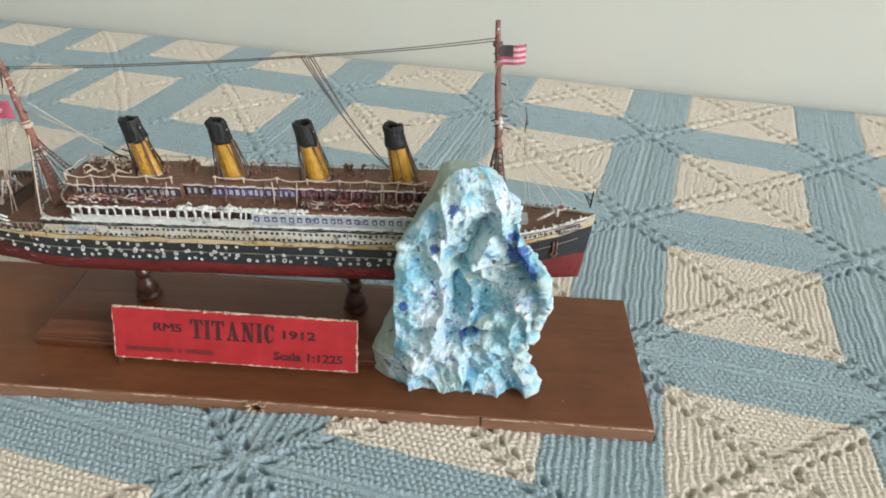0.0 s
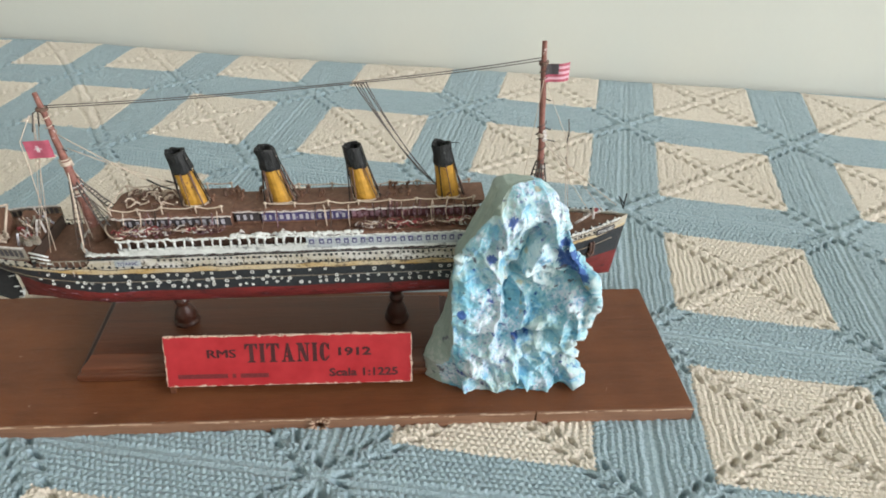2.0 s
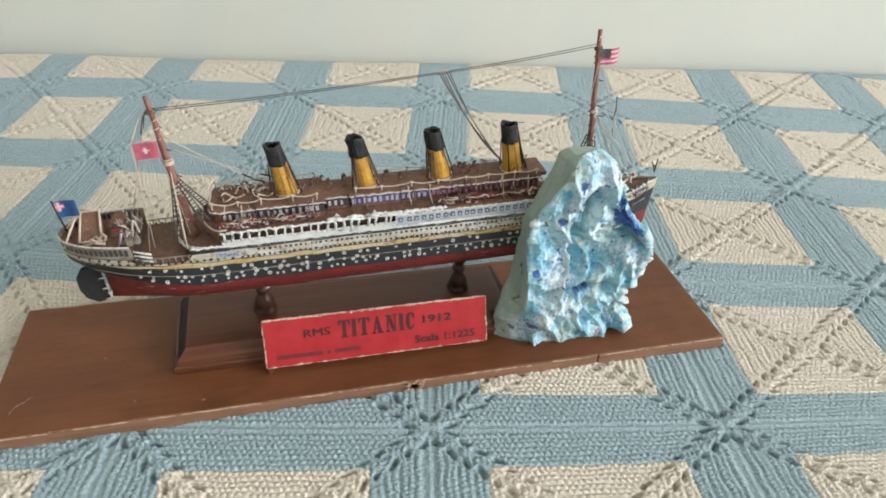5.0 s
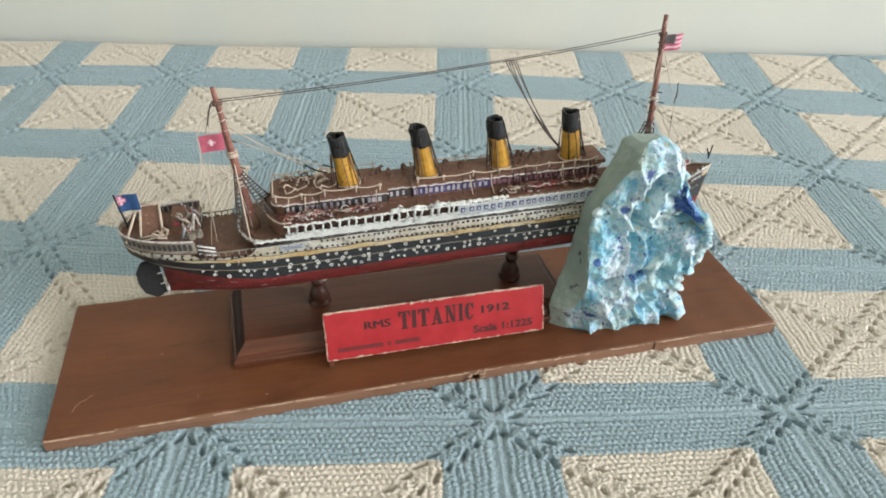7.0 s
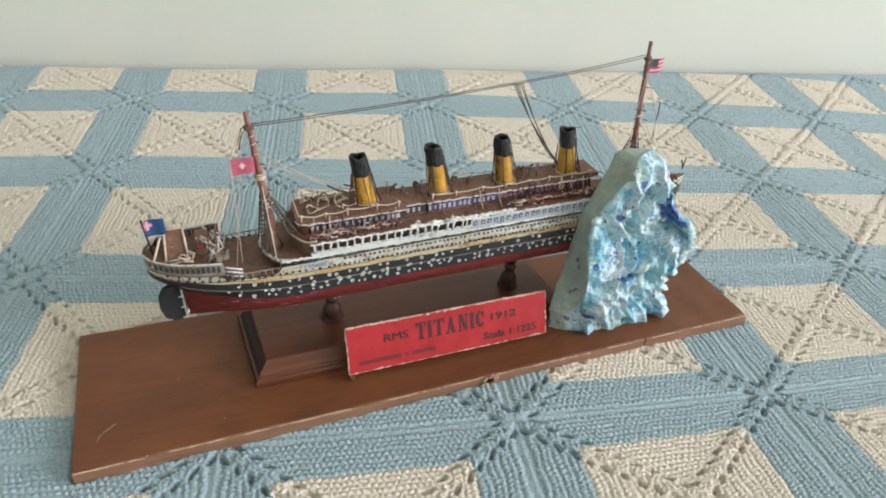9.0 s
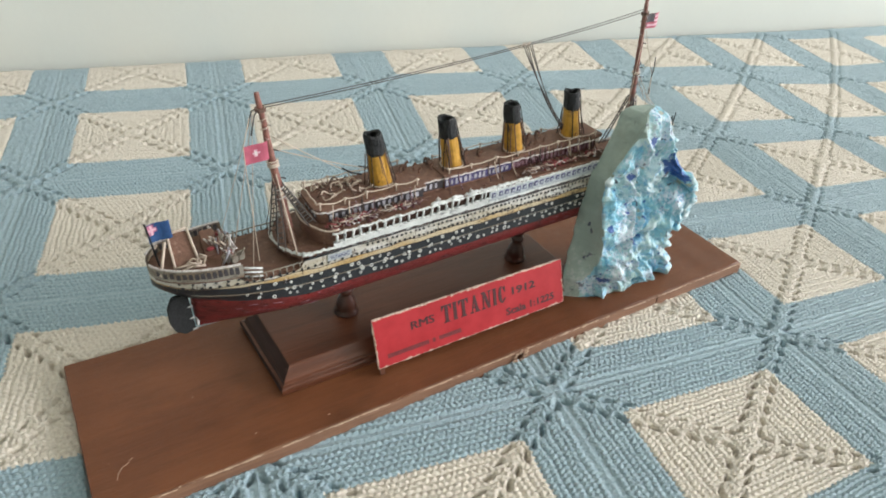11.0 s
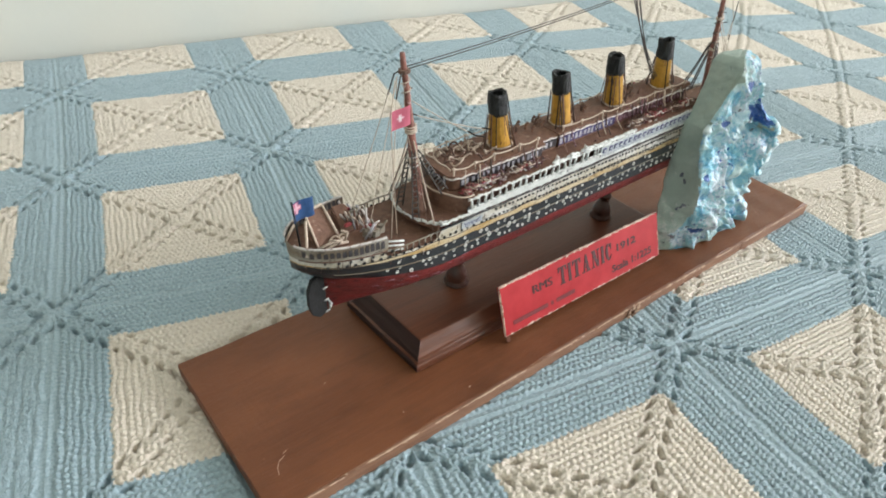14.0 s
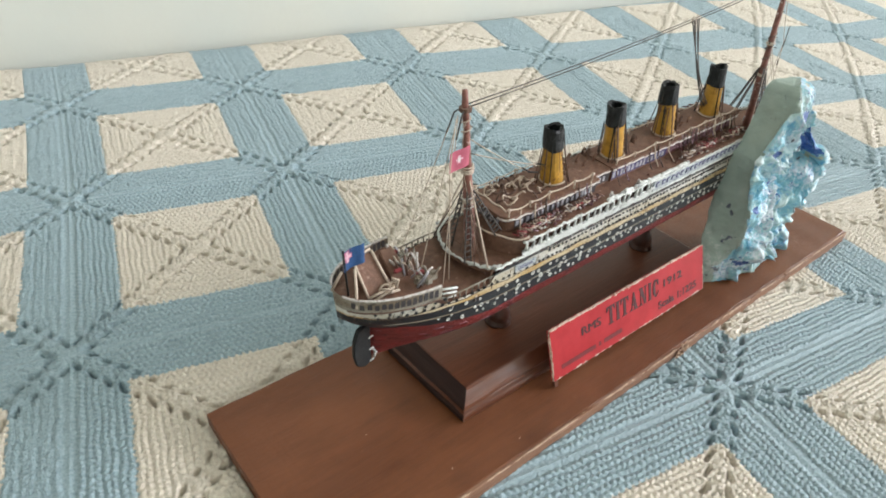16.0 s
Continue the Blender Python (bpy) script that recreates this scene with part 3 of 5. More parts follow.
def stern_rise(x):
    """Extra rise of the painted lines under the counter, mm."""
    return 2.3 * max(0.0, (-70 - x) / 35) ** 1.2


def fore_sheer(x, share):
    """The sheer, with only a share of it at the bow."""
    return sheer(x) * (share if x > 0 else 1.0)


L_RED = lambda x: 40.7 + fore_sheer(x, 0.25) + 1.4 * stern_rise(x) + 0.25 * math.sin(x * 0.21)
L_LINE = lambda x: 44.9 + sheer(x) + stern_rise(x)
L_BLACK = lambda x: 48.2 + sheer(x) + stern_rise(x) + 0.15 * math.sin(x * 0.5)
L_GILT = lambda x: L_BLACK(x) + 1.8 - 1.5 * min(1.0, max(0.0, (-75 - x) / 25)) - 0.6 * min(1.0, max(0.0, (x - 70) / 25)) + 0.2 * math.sin(x * 0.34 + 1)
bottom = strip("hull_bottom", lambda x: 30.8, L_RED, M["red"], 9, label="red-painted lower hull")
strip("hull_side", L_RED, L_BLACK, M["black"], 5, label="black-painted hull side")
strip("gilt_stripe", L_BLACK, L_GILT, M["yellow"], 2, label="worn ochre stripe")
strip("white_plating", L_GILT, rail_top, M["white"], 4, label="white upper plating")
# flat keel plate
bm = loft([[(x * mm, s * half_beam(x, 30.8) * mm, 0.0308) for x in range(-104, 105, 4)] for s in (-1, 1)])
part("keel_plate", bm, M["red"], ship)


def thread(points, r, mat, parent=None, name="rope", n=5, label=""):
    return part(name, sweep([Vector(p) * mm for p in points], [q * mm for q in r] if isinstance(r, list) else r * mm, n), mat, parent or ship, label, smooth=True)


def sagged(a, b, sag, n=10, jit=0.0):
    a, b = Vector(a), Vector(b)
    return [a.lerp(b, k / n) + Vector((rng.uniform(-jit, jit), rng.uniform(-jit, jit), -sag * 4 * (k / n) * (1 - k / n) + rng.uniform(-jit, jit))) for k in range(n + 1)]


def side_line(name, z, r, mat, x0, x1, side=-1, out=0.1, jit=0.06):
    pts = [(x, side * (half_beam(x, z(x)) + out), z(x) + rng.uniform(-jit, jit)) for x in np.linspace(x0, x1, 60)]
    return thread(pts, r, mat, name=name)


for s in (-1, 1):
    side_line("hull_line", L_LINE, 0.16, M["grey"], -104, 104, s)
    side_line("deck_line", lambda x: 54.4 + 0.15 * math.sin(x * 0.3), 0.22, M["black"], -66, 56, s, 0.15, 0.1)


def deck(name, z, x0, x1, inset=0.3, thick=0.8, mat=None, label="", width=None, round_aft=0.0):
    """A deck plate that follows the hull's outline, or has a width of its own, with a rounded after end if asked."""
    bm = bmesh.new()
    n = 48
    xs = [x0 + (x1 - x0) * (k / n) ** (1.6 if round_aft else 1.0) for k in range(n + 1)]

    def hw(x):
        w = max(0.0, half_beam(x, z(x)) - inset) if width is None else width
        if round_aft and x - x0 < round_aft:
            w *= math.sqrt(max(0.0, 1 - (1 - (x - x0) / round_aft) ** 2))
        return w
    loft([[(x * mm, s * hw(x) * mm, (z(x) + h) * mm) for x in xs] for h, s in ((-thick, -1), (0, -1), (0, 1), (-thick, 1))], bm)
    bmesh.ops.remove_doubles(bm, verts=bm.verts, dist=1e-6)
    bmesh.ops.recalc_face_normals(bm, faces=bm.faces)
    return part(name, bm, mat or M["deck"], ship, label)


flat = lambda h: (lambda x: h)
deck("poop_deck", lambda x: 55.8 + 0.8 * sheer(x), -112.9, -88.5, 0.4, label="brown-painted after deck")
deck("well_deck", lambda x: 51.6 + 0.3 * sheer(x), -89, -70, 0.4)
deck("after_deck", flat(55.6), -75.5, -50, 0.2, 1.2, width=12.7, round_aft=8.0)
deck("fore_deck", lambda x: 51.9 + 0.9 * sheer(x), 52, 108, 0.4, label="brown-painted fore deck")
bm = box((-0.0893, -0.0118, 0.0505), (-0.0884, 0.0118, 0.0560))
part("bulkhead", bm, M["dark"], ship)
bm = box((-0.0706, -0.0122, 0.0505), (-0.0698, 0.0122, 0.0557))
part("bulkhead", bm, M["deck"], ship)

# ragged white edge of the after deck, round its after end
thread([(-75.6 + 8.5 * (1 - math.cos(a)), 12.7 * math.sin(a), 55.9 + rng.uniform(-0.35, 0.35)) for a in np.linspace(-1.55, 1.55, 46)], [rng.uniform(0.3, 0.7) for _ in range(46)], M["rawwhite"], name="deck_edge")
for s in (-1, 1):
    thread([(x, s * (half_beam(x, 56) + 0.05), 56.0 + rng.uniform(-0.35, 0.35)) for x in np.linspace(-70.5, -59, 22)], [0.55, 0.4, 0.6, 0.35, 0.5, 0.62, 0.4, 0.5, 0.38, 0.6, 0.45] * 2, M["rawwhite"], name="deck_edge")
    side_line("deck_line", lambda x: 54.3, 0.3, M["black"], -70.5, -58, s, 0.1, 0.15)

# poop bulwark: worn grey plating with dark slots painted between its stanchions
POOP = lambda x: 53.6 + 0.85 * sheer(x)
strip("poop_bulwark", POOP, lambda x: 58.3 + 0.8 * sheer(x), M["grey"], 2, -113.2, -88.6, "worn grey plating with dark slots", -0.02, 60)
for s in (-1, 1):
    side_line("poop_rail", lambda x: 58.5 + 0.8 * sheer(x), 0.36, M["trimwhite"], -112.6, -89, s, -0.1, 0.08)
    side_line("rubbing_strake", lambda x: 53.5 + 0.85 * sheer(x), 0.22, M["twig"], -112.0, -89, s, 0.05, 0.06)
slot = None
for x in np.linspace(-111.0, -90.4, 14):
    for s in (-1, 1):
        z0 = 55.0 + 0.83 * sheer(x) + rng.uniform(-0.2, 0.2)
        y = s * (half_beam(x, z0 + 1) + 0.02)
        slope = (half_beam(x + 0.4, z0) - half_beam(x - 0.4, z0)) / 0.8
        if slot is None:
            slot = part("slot", box((-0.0006, -0.00009, 0), (0.0006, 0.00009, 0.0027), bevel=0.00008), M["winA"], ship, "dark painted slot")
            o = slot
        else:
            o = new("slot", slot.data)
            o.parent = ship
        o.location, o.rotation_euler = (x * mm, y * mm, z0 * mm), (0, 0, s * math.atan(slope))

# portholes: white rings dabbed on the black side
def porthole(seed, hole):
    """An uneven dab of white paint, most with a dark eye left in the middle."""
    pr = random.Random(seed)
    wob = [pr.uniform(0.82, 1.14) for _ in range(10)]
    bm = bmesh.new()
    rows = []
    for r, h in ((0.52, 0.0), (0.50, 0.10), (0.40, 0.16), (hole, 0.09), (hole * 0.94, 0.0)):
        rows.append([Vector((r * wob[i] * math.cos(a), -h, r * wob[(i * 3) % 10] * math.sin(a))) * 0.00135 for i, a in ((i, 2 * math.pi * i / 10) for i in range(10))])
    loft(rows, bm, closed=True)
    ob = part("porthole", bm, M["dab"], ship)
    ob.location = ((-60 + 9 * seed) * mm, -0.0135, 0.0452)
    return ob.data


RINGS = [porthole(k, q) for k, q in enumerate((0.30, 0.26, 0.22, 0.10, 0.28, 0.20))]
for s in (-1, 1):
    for line, lo, hi, gap in ((lambda x: 47.2 + sheer(x), -96, 72, 4.3), (lambda x: 44.4 + sheer(x), -92, 74, 3.3), (lambda x: 42.4 + sheer(x), -88, 74, 3.2)):
        x = lo
        while x < hi:
            x += gap * rng.uniform(0.55, 1.6) * (1.0 if s < 0 else 1.6)
            if rng.random() < 0.12:
                x += rng.uniform(3, 7)
            z = line(x) + stern_rise(x) + rng.uniform(-0.45, 0.45)
            o = new("porthole", rng.choice(RINGS))
            o.parent = ship
            k = rng.uniform(0.6, 1.08)
            o.location = (x * mm, s * (half_beam(x, z) + 0.04) * mm, z * mm)
            o.rotation_euler = (0, rng.uniform(0, 6), 0 if s < 0 else math.pi)
            o.scale = (k * rng.uniform(0.75, 1.2), 1.0, k)

# rows of small black windows on the white plating
DOT = part("porthole_window", box((-0.001, -0.00008, -0.001), (0.001, 0.00008, 0.001), bevel=0.0003), M["black"], ship, "small black painted window")
DOT.location, DOT.scale = (-0.0575, -0.01343, 0.0506), (0.3, 1.0, 0.3)
for z0, x0, x1, gap in ((50.8, -56, 101, 1.75), (53.2, -50, 101, 1.75), (51.0, -108, -60, 2.4), (52.6, -110, -90, 3.0)):
    bm = bmesh.new()
    for s in (-1, 1):
        x = x0
        while x < x1:
            x += gap * rng.uniform(0.85, 1.2)
            z = z0 + sheer(x) * 0.95 + rng.uniform(-0.14, 0.14)
            y = s * (half_beam(x, z) + 0.03)
            d = rng.uniform(0.34, 0.48)
            if s < 0:
                o = new("porthole_window", DOT.data)
                o.parent = ship
                o.location, o.scale = (x * mm, y * mm, z * mm), (d, 1.0, d * 0.9)
                continue
            box(((x - d) * mm, (y - 0.08) * mm, (z - d * 0.9) * mm), ((x + d) * mm, (y + 0.08) * mm, (z + d * 0.9) * mm), bm)
    tagged(part("far_side_windows", bm, M["black"], ship, "small black painted windows of the far side"), kind="stuff")

# seams, drips and scuffs on the plating
for s in (-1, 1):
    side_line("plating_seam", lambda x: L_GILT(x) + 0.1, 0.15, M["dark"], -109, 105, s, 0.0, 0.14)
    side_line("plating_seam", lambda x: L_BLACK(x) - 0.1, 0.13, M["dark"], -108, 104, s, 0.0, 0.12)
    side_line("rail_bead", lambda x: rail_top(x) + 0.15, 0.34, M["rawwhite"], 60, 106, s, 0.0, 0.22)
    side_line("plating_seam", lambda x: rail_top(x) - 0.9, 0.16, M["dark"], 60, 106, s, 0.05, 0.14)
    for k in range(90 if s < 0 else 30):
        x = rng.choice((rng.uniform(-111, -60), rng.uniform(-60, 104), rng.uniform(60, 104)))
        z1 = min(rail_top(x), 54.3) - rng.uniform(0.2, 2.6) if x > -90 else rail_top(x) - rng.uniform(0.2, 3.0)
        z0 = z1 - rng.uniform(0.5, 2.4)
        thread([(x, s * (half_beam(x, z1) + 0.02), z1), (x + rng.uniform(-0.25, 0.25), s * (half_beam(x, z0) + 0.03), z0)], rng.uniform(0.06, 0.17), rng.choice((M["rust"], M["dark"], M["trimwhite"], M["grey"], M["dark"])), name="drip", n=4)
    for k in range(60 if s < 0 else 20):
        x = rng.choice((rng.uniform(-103, -60), rng.uniform(-100, 100)))
        z = rng.uniform(33, 41) + 0.8 * sheer(x)
        w = rng.uniform(0.3, 1.6)
        thread([(x - w, s * (half_beam(x - w, z) + 0.02), z + rng.uniform(-0.3, 0.3)), (x + w, s * (half_beam(x + w, z) + 0.02), z)], rng.uniform(0.05, 0.14), rng.choice((M["maroon"], M["dark"], M["paneR"], M["black"])), name="scuff", n=4)

# open promenade with ragged white posts, then a closed stretch with printed windows
Y = 13.25


def ragged(x0, x1, n, y, z, jit, r0, r1, mat, name="deck_edge"):
    """A lumpy, dribbled bead of paint along one side."""
    xs = np.linspace(x0, x1, n)
    lean = [0.6 * noise.noise(Vector((x * 0.35, y, z))) for x in xs]
    return thread([(x + rng.uniform(-0.15, 0.15), y + rng.uniform(-0.15, 0.15), z + k * jit * 1.5 + rng.uniform(-jit, jit)) for x, k in zip(xs, lean)], [rng.uniform(r0, r1) * (1 + 0.5 * k) for k in lean], mat, name=name)


for s in (-1, 1):
    bm = loft([[(x * mm, s * (Y + 0.12 * math.sin(x * 0.9)) * mm, (z + 0.18 * math.sin(x * 1.3 + z)) * mm) for x in np.linspace(-60, 56, 130)] for z in (54.6, 55.8, 57.0, 58.0)])
    part("bulwark", bm, M["rawwhite"], ship, "roughly painted white bulwark", smooth=True)
    bm = box((-0.0598, s * 0.0100 - 0.0003, 0.0546), (0.056, s * 0.0100 + 0.0003, 0.0606))
    part("promenade_wall", bm, M["twig"], ship, "grey-brown inner wall")
    bm = box((-0.0004, s * 0.0132 - 0.0003, 0.0562), (0.056, s * 0.0132 + 0.0003, 0.0606))
    part("enclosed_promenade", bm, M["paleblue"], ship, "pale grey printed promenade wall")
    for k, x in enumerate(np.linspace(-59, -1.6, 21)):
        x += rng.uniform(-0.8, 0.8)
        w = rng.uniform(0.25, 0.55)
        thread([(x - 0.2, s * (Y + 0.15), 57.6), (x + rng.uniform(-0.3, 0.3), s * (Y + 0.25), 59.2), (x + rng.uniform(-0.2, 0.5), s * (Y + 0.05), 60.9)], w, M["rawwhite"], name="post", n=6)
    for k, x in enumerate(np.linspace(1.6, 52, 20)):
        x += rng.uniform(-0.35, 0.35)
        f = part("window", box(((x - 0.75) * mm, s * 0.01358 - 0.0001, 0.0576), ((x + 0.75) * mm, s * 0.01358 + 0.0001, 0.0594)), M["inkblue"], ship, "small blue-framed window")
        part("pane", box(((x - 0.38) * mm, s * 0.01368 - 0.00012, 0.0580), ((x + 0.38) * mm, s * 0.01368 + 0.00012, 0.0589)), M["paleblue"], f)
    ragged(-60, 3, 110, s * 13.45, 61.0, 0.32, 0.22, 0.62, M["rawwhite"])
    ragged(-24, 2, 60, s * 12.9, 61.5, 0.4, 0.3, 0.75, M["rawwhite"])
    ragged(-3, 18, 44, s * 13.1, 61.2, 0.35, 0.4, 0.8, M["rawwhite"])
    ragged(0, 56, 90, s * 13.5, 60.5, 0.25, 0.2, 0.5, M["rawwhite"])
    ragged(-60, 0, 100, s * 13.4, 57.6, 0.3, 0.2, 0.5, M["rawwhite"])
    ragged(-66, 56, 150, s * 13.4, 54.9, 0.12, 0.12, 0.3, M["rig"])

deck("promenade_roof", flat(61.4), -66.5, 57, thick=0.8, width=13.3, round_aft=9.0, label="brown-painted middle deck")
thread([(-66.3 + 9 * (1 - math.cos(a)), 13.3 * math.sin(a), 61.9 + 0.25 * math.sin(7 * a)) for a in np.linspace(-1.5, 1.5, 30)], 0.3, M["rope"], name="deck_rail", label="cream cord rail")
bm = loft([[((-65.5 + 9 * (1 - math.cos(a))) * mm, 12.3 * math.sin(a) * mm, z * mm) for a in np.linspace(-1.5, 1.5, 30)] for z in (55.4, 61.0)])
part("after_screen", bm, M["deck"], ship)

# deckhouses on the middle deck, then the boat deck over them
def rounded_block(x0, x1, hw, z0, z1, r):
    """A long block, mm, with rounded after corners."""
    ring = [(x1, -hw), (x1, hw)]
    ring += [(x0 + r - r * math.sin(a), hw - r + r * math.cos(a)) for a in np.linspace(0, math.pi / 2, 7)]
    ring += [(x0 + r - r * math.cos(a), -hw + r - r * math.sin(a)) for a in np.linspace(0, math.pi / 2, 7)]
    bm = loft([[(x * mm, y * mm, z * mm) for x, y in ring] for z in (z0, z1)], closed=True)
    bm.verts.ensure_lookup_table()
    n = len(ring)
    bm.faces.new(bm.verts[:n])
    bm.faces.new(bm.verts[n:])
    bmesh.ops.recalc_face_normals(bm, faces=bm.faces)
    return bm


HOUSES = ((-62.0, -24.5, 7.7, "winA"), (-23.5, -15.5, 5.6, "winA"), (-15.0, 13.5, 6.1, "inkblue"), (14.0, 55.0, 5.8, "maroon"))
for x0, x1, hw, mat in HOUSES:
    aft = 3.0 if x0 < -50 else 0.05
    h = part("deckhouse", rounded_block(x0, x1, hw, 61.3, 65.6, aft), M["deck"], ship, "brown deckhouse with a painted window strip")
    for s in (-1, 1):
        part("window_strip", box(((x0 + aft) * mm, s * hw * mm - 0.00012, 0.0622), (x1 * mm, s * hw * mm + 0.00012, 0.0653)), M[mat], h, {"inkblue": "violet-blue window strip", "maroon": "dark red window strip", "winA": "black and grey window strip"}[mat])
        x = x0 + aft + 0.9
        while x < x1 - 0.9:
            w = rng.uniform(0.35, 0.6)
            hh = rng.uniform(0.75, 1.05)
            part("pane", box(((x - w) * mm, s * (hw + 0.2) * mm - 0.0001, (0.0637 - hh * mm)), ((x + w) * mm, s * (hw + 0.2) * mm + 0.0001, (0.0637 + hh * mm))), M["pane"] if mat != "maroon" else M["paneR"], h)
            x += rng.uniform(1.6, 2.4)
    if mat == "winA":
        part("window_strip", box((x0 * mm - 0.00014, -(hw - aft) * mm, 0.0622), (x0 * mm + 0.0001, (hw - aft) * mm, 0.0653)), M["winA"], h)
        for k in range(4):
            y = (hw - aft - 0.8) * (k / 1.5 - 1)
            part("pane", box((x0 * mm - 0.0003, (y - 0.5) * mm, 0.0629), (x0 * mm - 0.0001, (y + 0.5) * mm, 0.0646)), M["pane"], h)
for x0, x1, hw in ((-63.1, -24.0, 8.4), (-24.6, -15.2, 6.0), (-15.6, 56.0, 6.6)):
    aft = 3.6 if x0 < -50 else 0.05
    part("boat_deck", rounded_block(x0, x1, hw, 65.6, 66.9 if hw > 6.3 else 66.6, aft), M["deck"], ship, "brown-painted upper deck")
    for s in (-1, 1):
        corner = [(x0 + aft * (1 - math.cos(a)), s * (hw - aft + aft * math.sin(a) + 0.05), 66.0 + rng.uniform(-0.2, 0.2)) for a in np.linspace(0, 1.5, 6)] if aft > 1 else []
        n_edge = max(6, int((x1 - x0) / 1.0))
        thread(corner + [(x, s * (hw + 0.05), 65.9 + rng.uniform(-0.25, 0.25)) for x in np.linspace(x0 + aft, x1, n_edge)], [rng.uniform(0.2, 0.45) for _ in range(n_edge + len(corner))], M["trimwhite"], name="deck_edge")
deck("bridge_roof", flat(67.5), 50, 58, width=5.8, thick=1.4)


# cord rails with posts on the upper deck
def cord_rail(xs, y, z, h):
    last = None
    for x in xs:
        px = x + rng.uniform(-0.4, 0.4)
        top = (px + rng.uniform(-0.3, 0.3), y, z + h + rng.uniform(-0.3, 0.3))
        thread([(px, y, z - 0.2), (px, y + rng.uniform(-0.2, 0.2), z + h * 0.6), top], 0.26, M["rope"], name="rail_post")
        thread([(px - 0.5, y, top[2] - 0.1), (px, y, top[2] + 0.2), (px + 0.5, y, top[2] - 0.15)], 0.42, M["rope"], name="knot")
        if last:
            thread(sagged(last, top, rng.uniform(0.2, 0.9), 8, 0.08), 0.22, M["rope"], name="rail_cord")
        last = top


for s in (-1, 1):
    cord_rail([-61.5, -53, -45, -35, -27], s * 7.5, 66.9, 2.2)
    cord_rail([-13, -4, 7, 17, 27, 36, 46, 54], s * 5.7, 66.9, 1.8)
cord_rail_ends = [(-62.2, y, 69.0 + 0.3 * math.sin(y)) for y in np.linspace(-7, 7, 12)]
thread(cord_rail_ends, 0.24, M["rope"], name="rail_cord")
# tangled cords and small fittings near the after funnel
for k in range(17):
    x, y = rng.uniform(-59, -43), rng.uniform(-5, 5)
    thread([(x + 2.2 * math.cos(a) + rng.uniform(-0.4, 0.4), y + 1.8 * math.sin(a), 67.9 + 1.0 * math.sin(2 * a + k) + rng.uniform(0, 0.5)) for a in np.linspace(0, rng.uniform(2.5, 5.5), 12)], 0.27, M["rope"] if k % 3 else M["twig"], name="cord_loop")
for k in range(26):
    x, y = rng.choice((-30, -28, -25, -22, -18, -2, 4, 27, 29, 31, 33)) + rng.uniform(-1.5, 1.5), rng.uniform(-1, 6.2)
    hgt = rng.uniform(0.8, 2.2)
    part("ventilator", sweep([Vector((x, y, 66.8)) * mm, Vector((x, y, 66.8 + hgt)) * mm, Vector((x + 0.9, y, 67.2 + hgt)) * mm], [0.45 * mm, 0.4 * mm, 0.65 * mm], 8), M["twig"] if k % 2 else M["deck"], ship)


# lifeboats and their tangle of davit wires along the middle deck
def lifeboat(x, s):
    rows = []
    for k in range(11):
        t = k / 10 * 2 - 1
        w = 1.0 * math.sqrt(max(0.0, 1 - t * t)) + 0.02
        rows.append([((x + 3.3 * t) * mm, s * (10.9 + w * math.cos(a)) * mm, (63.3 + 0.35 * t * t + min(0.0, w * 0.9 * math.sin(a))) * mm) for a in np.linspace(math.pi, 2 * math.pi, 7)])
    bm = loft(rows)
    b = part("lifeboat", bm, M["boat"], ship, "small brown lifeboat hung in wire", smooth=True)
    thread([(x + 3.2 * t, s * (10.9 + 1.0 * math.sqrt(max(0, 1 - t * t))), 63.4 + 0.35 * t * t) for t in np.linspace(-1, 1, 11)], 0.2, M["rope"], b, "gunwale")
    for dx in (-2.2, 2.2):
        thread([(x + dx, s * 9.3, 61.4), (x + dx + 0.2, s * 9.4, 64.2), (x + dx, s * 10.5, 65.2 + rng.uniform(-0.3, 0.5)), (x + dx, s * 11.6, 64.4)], 0.2, M["twig"], b, "davit")


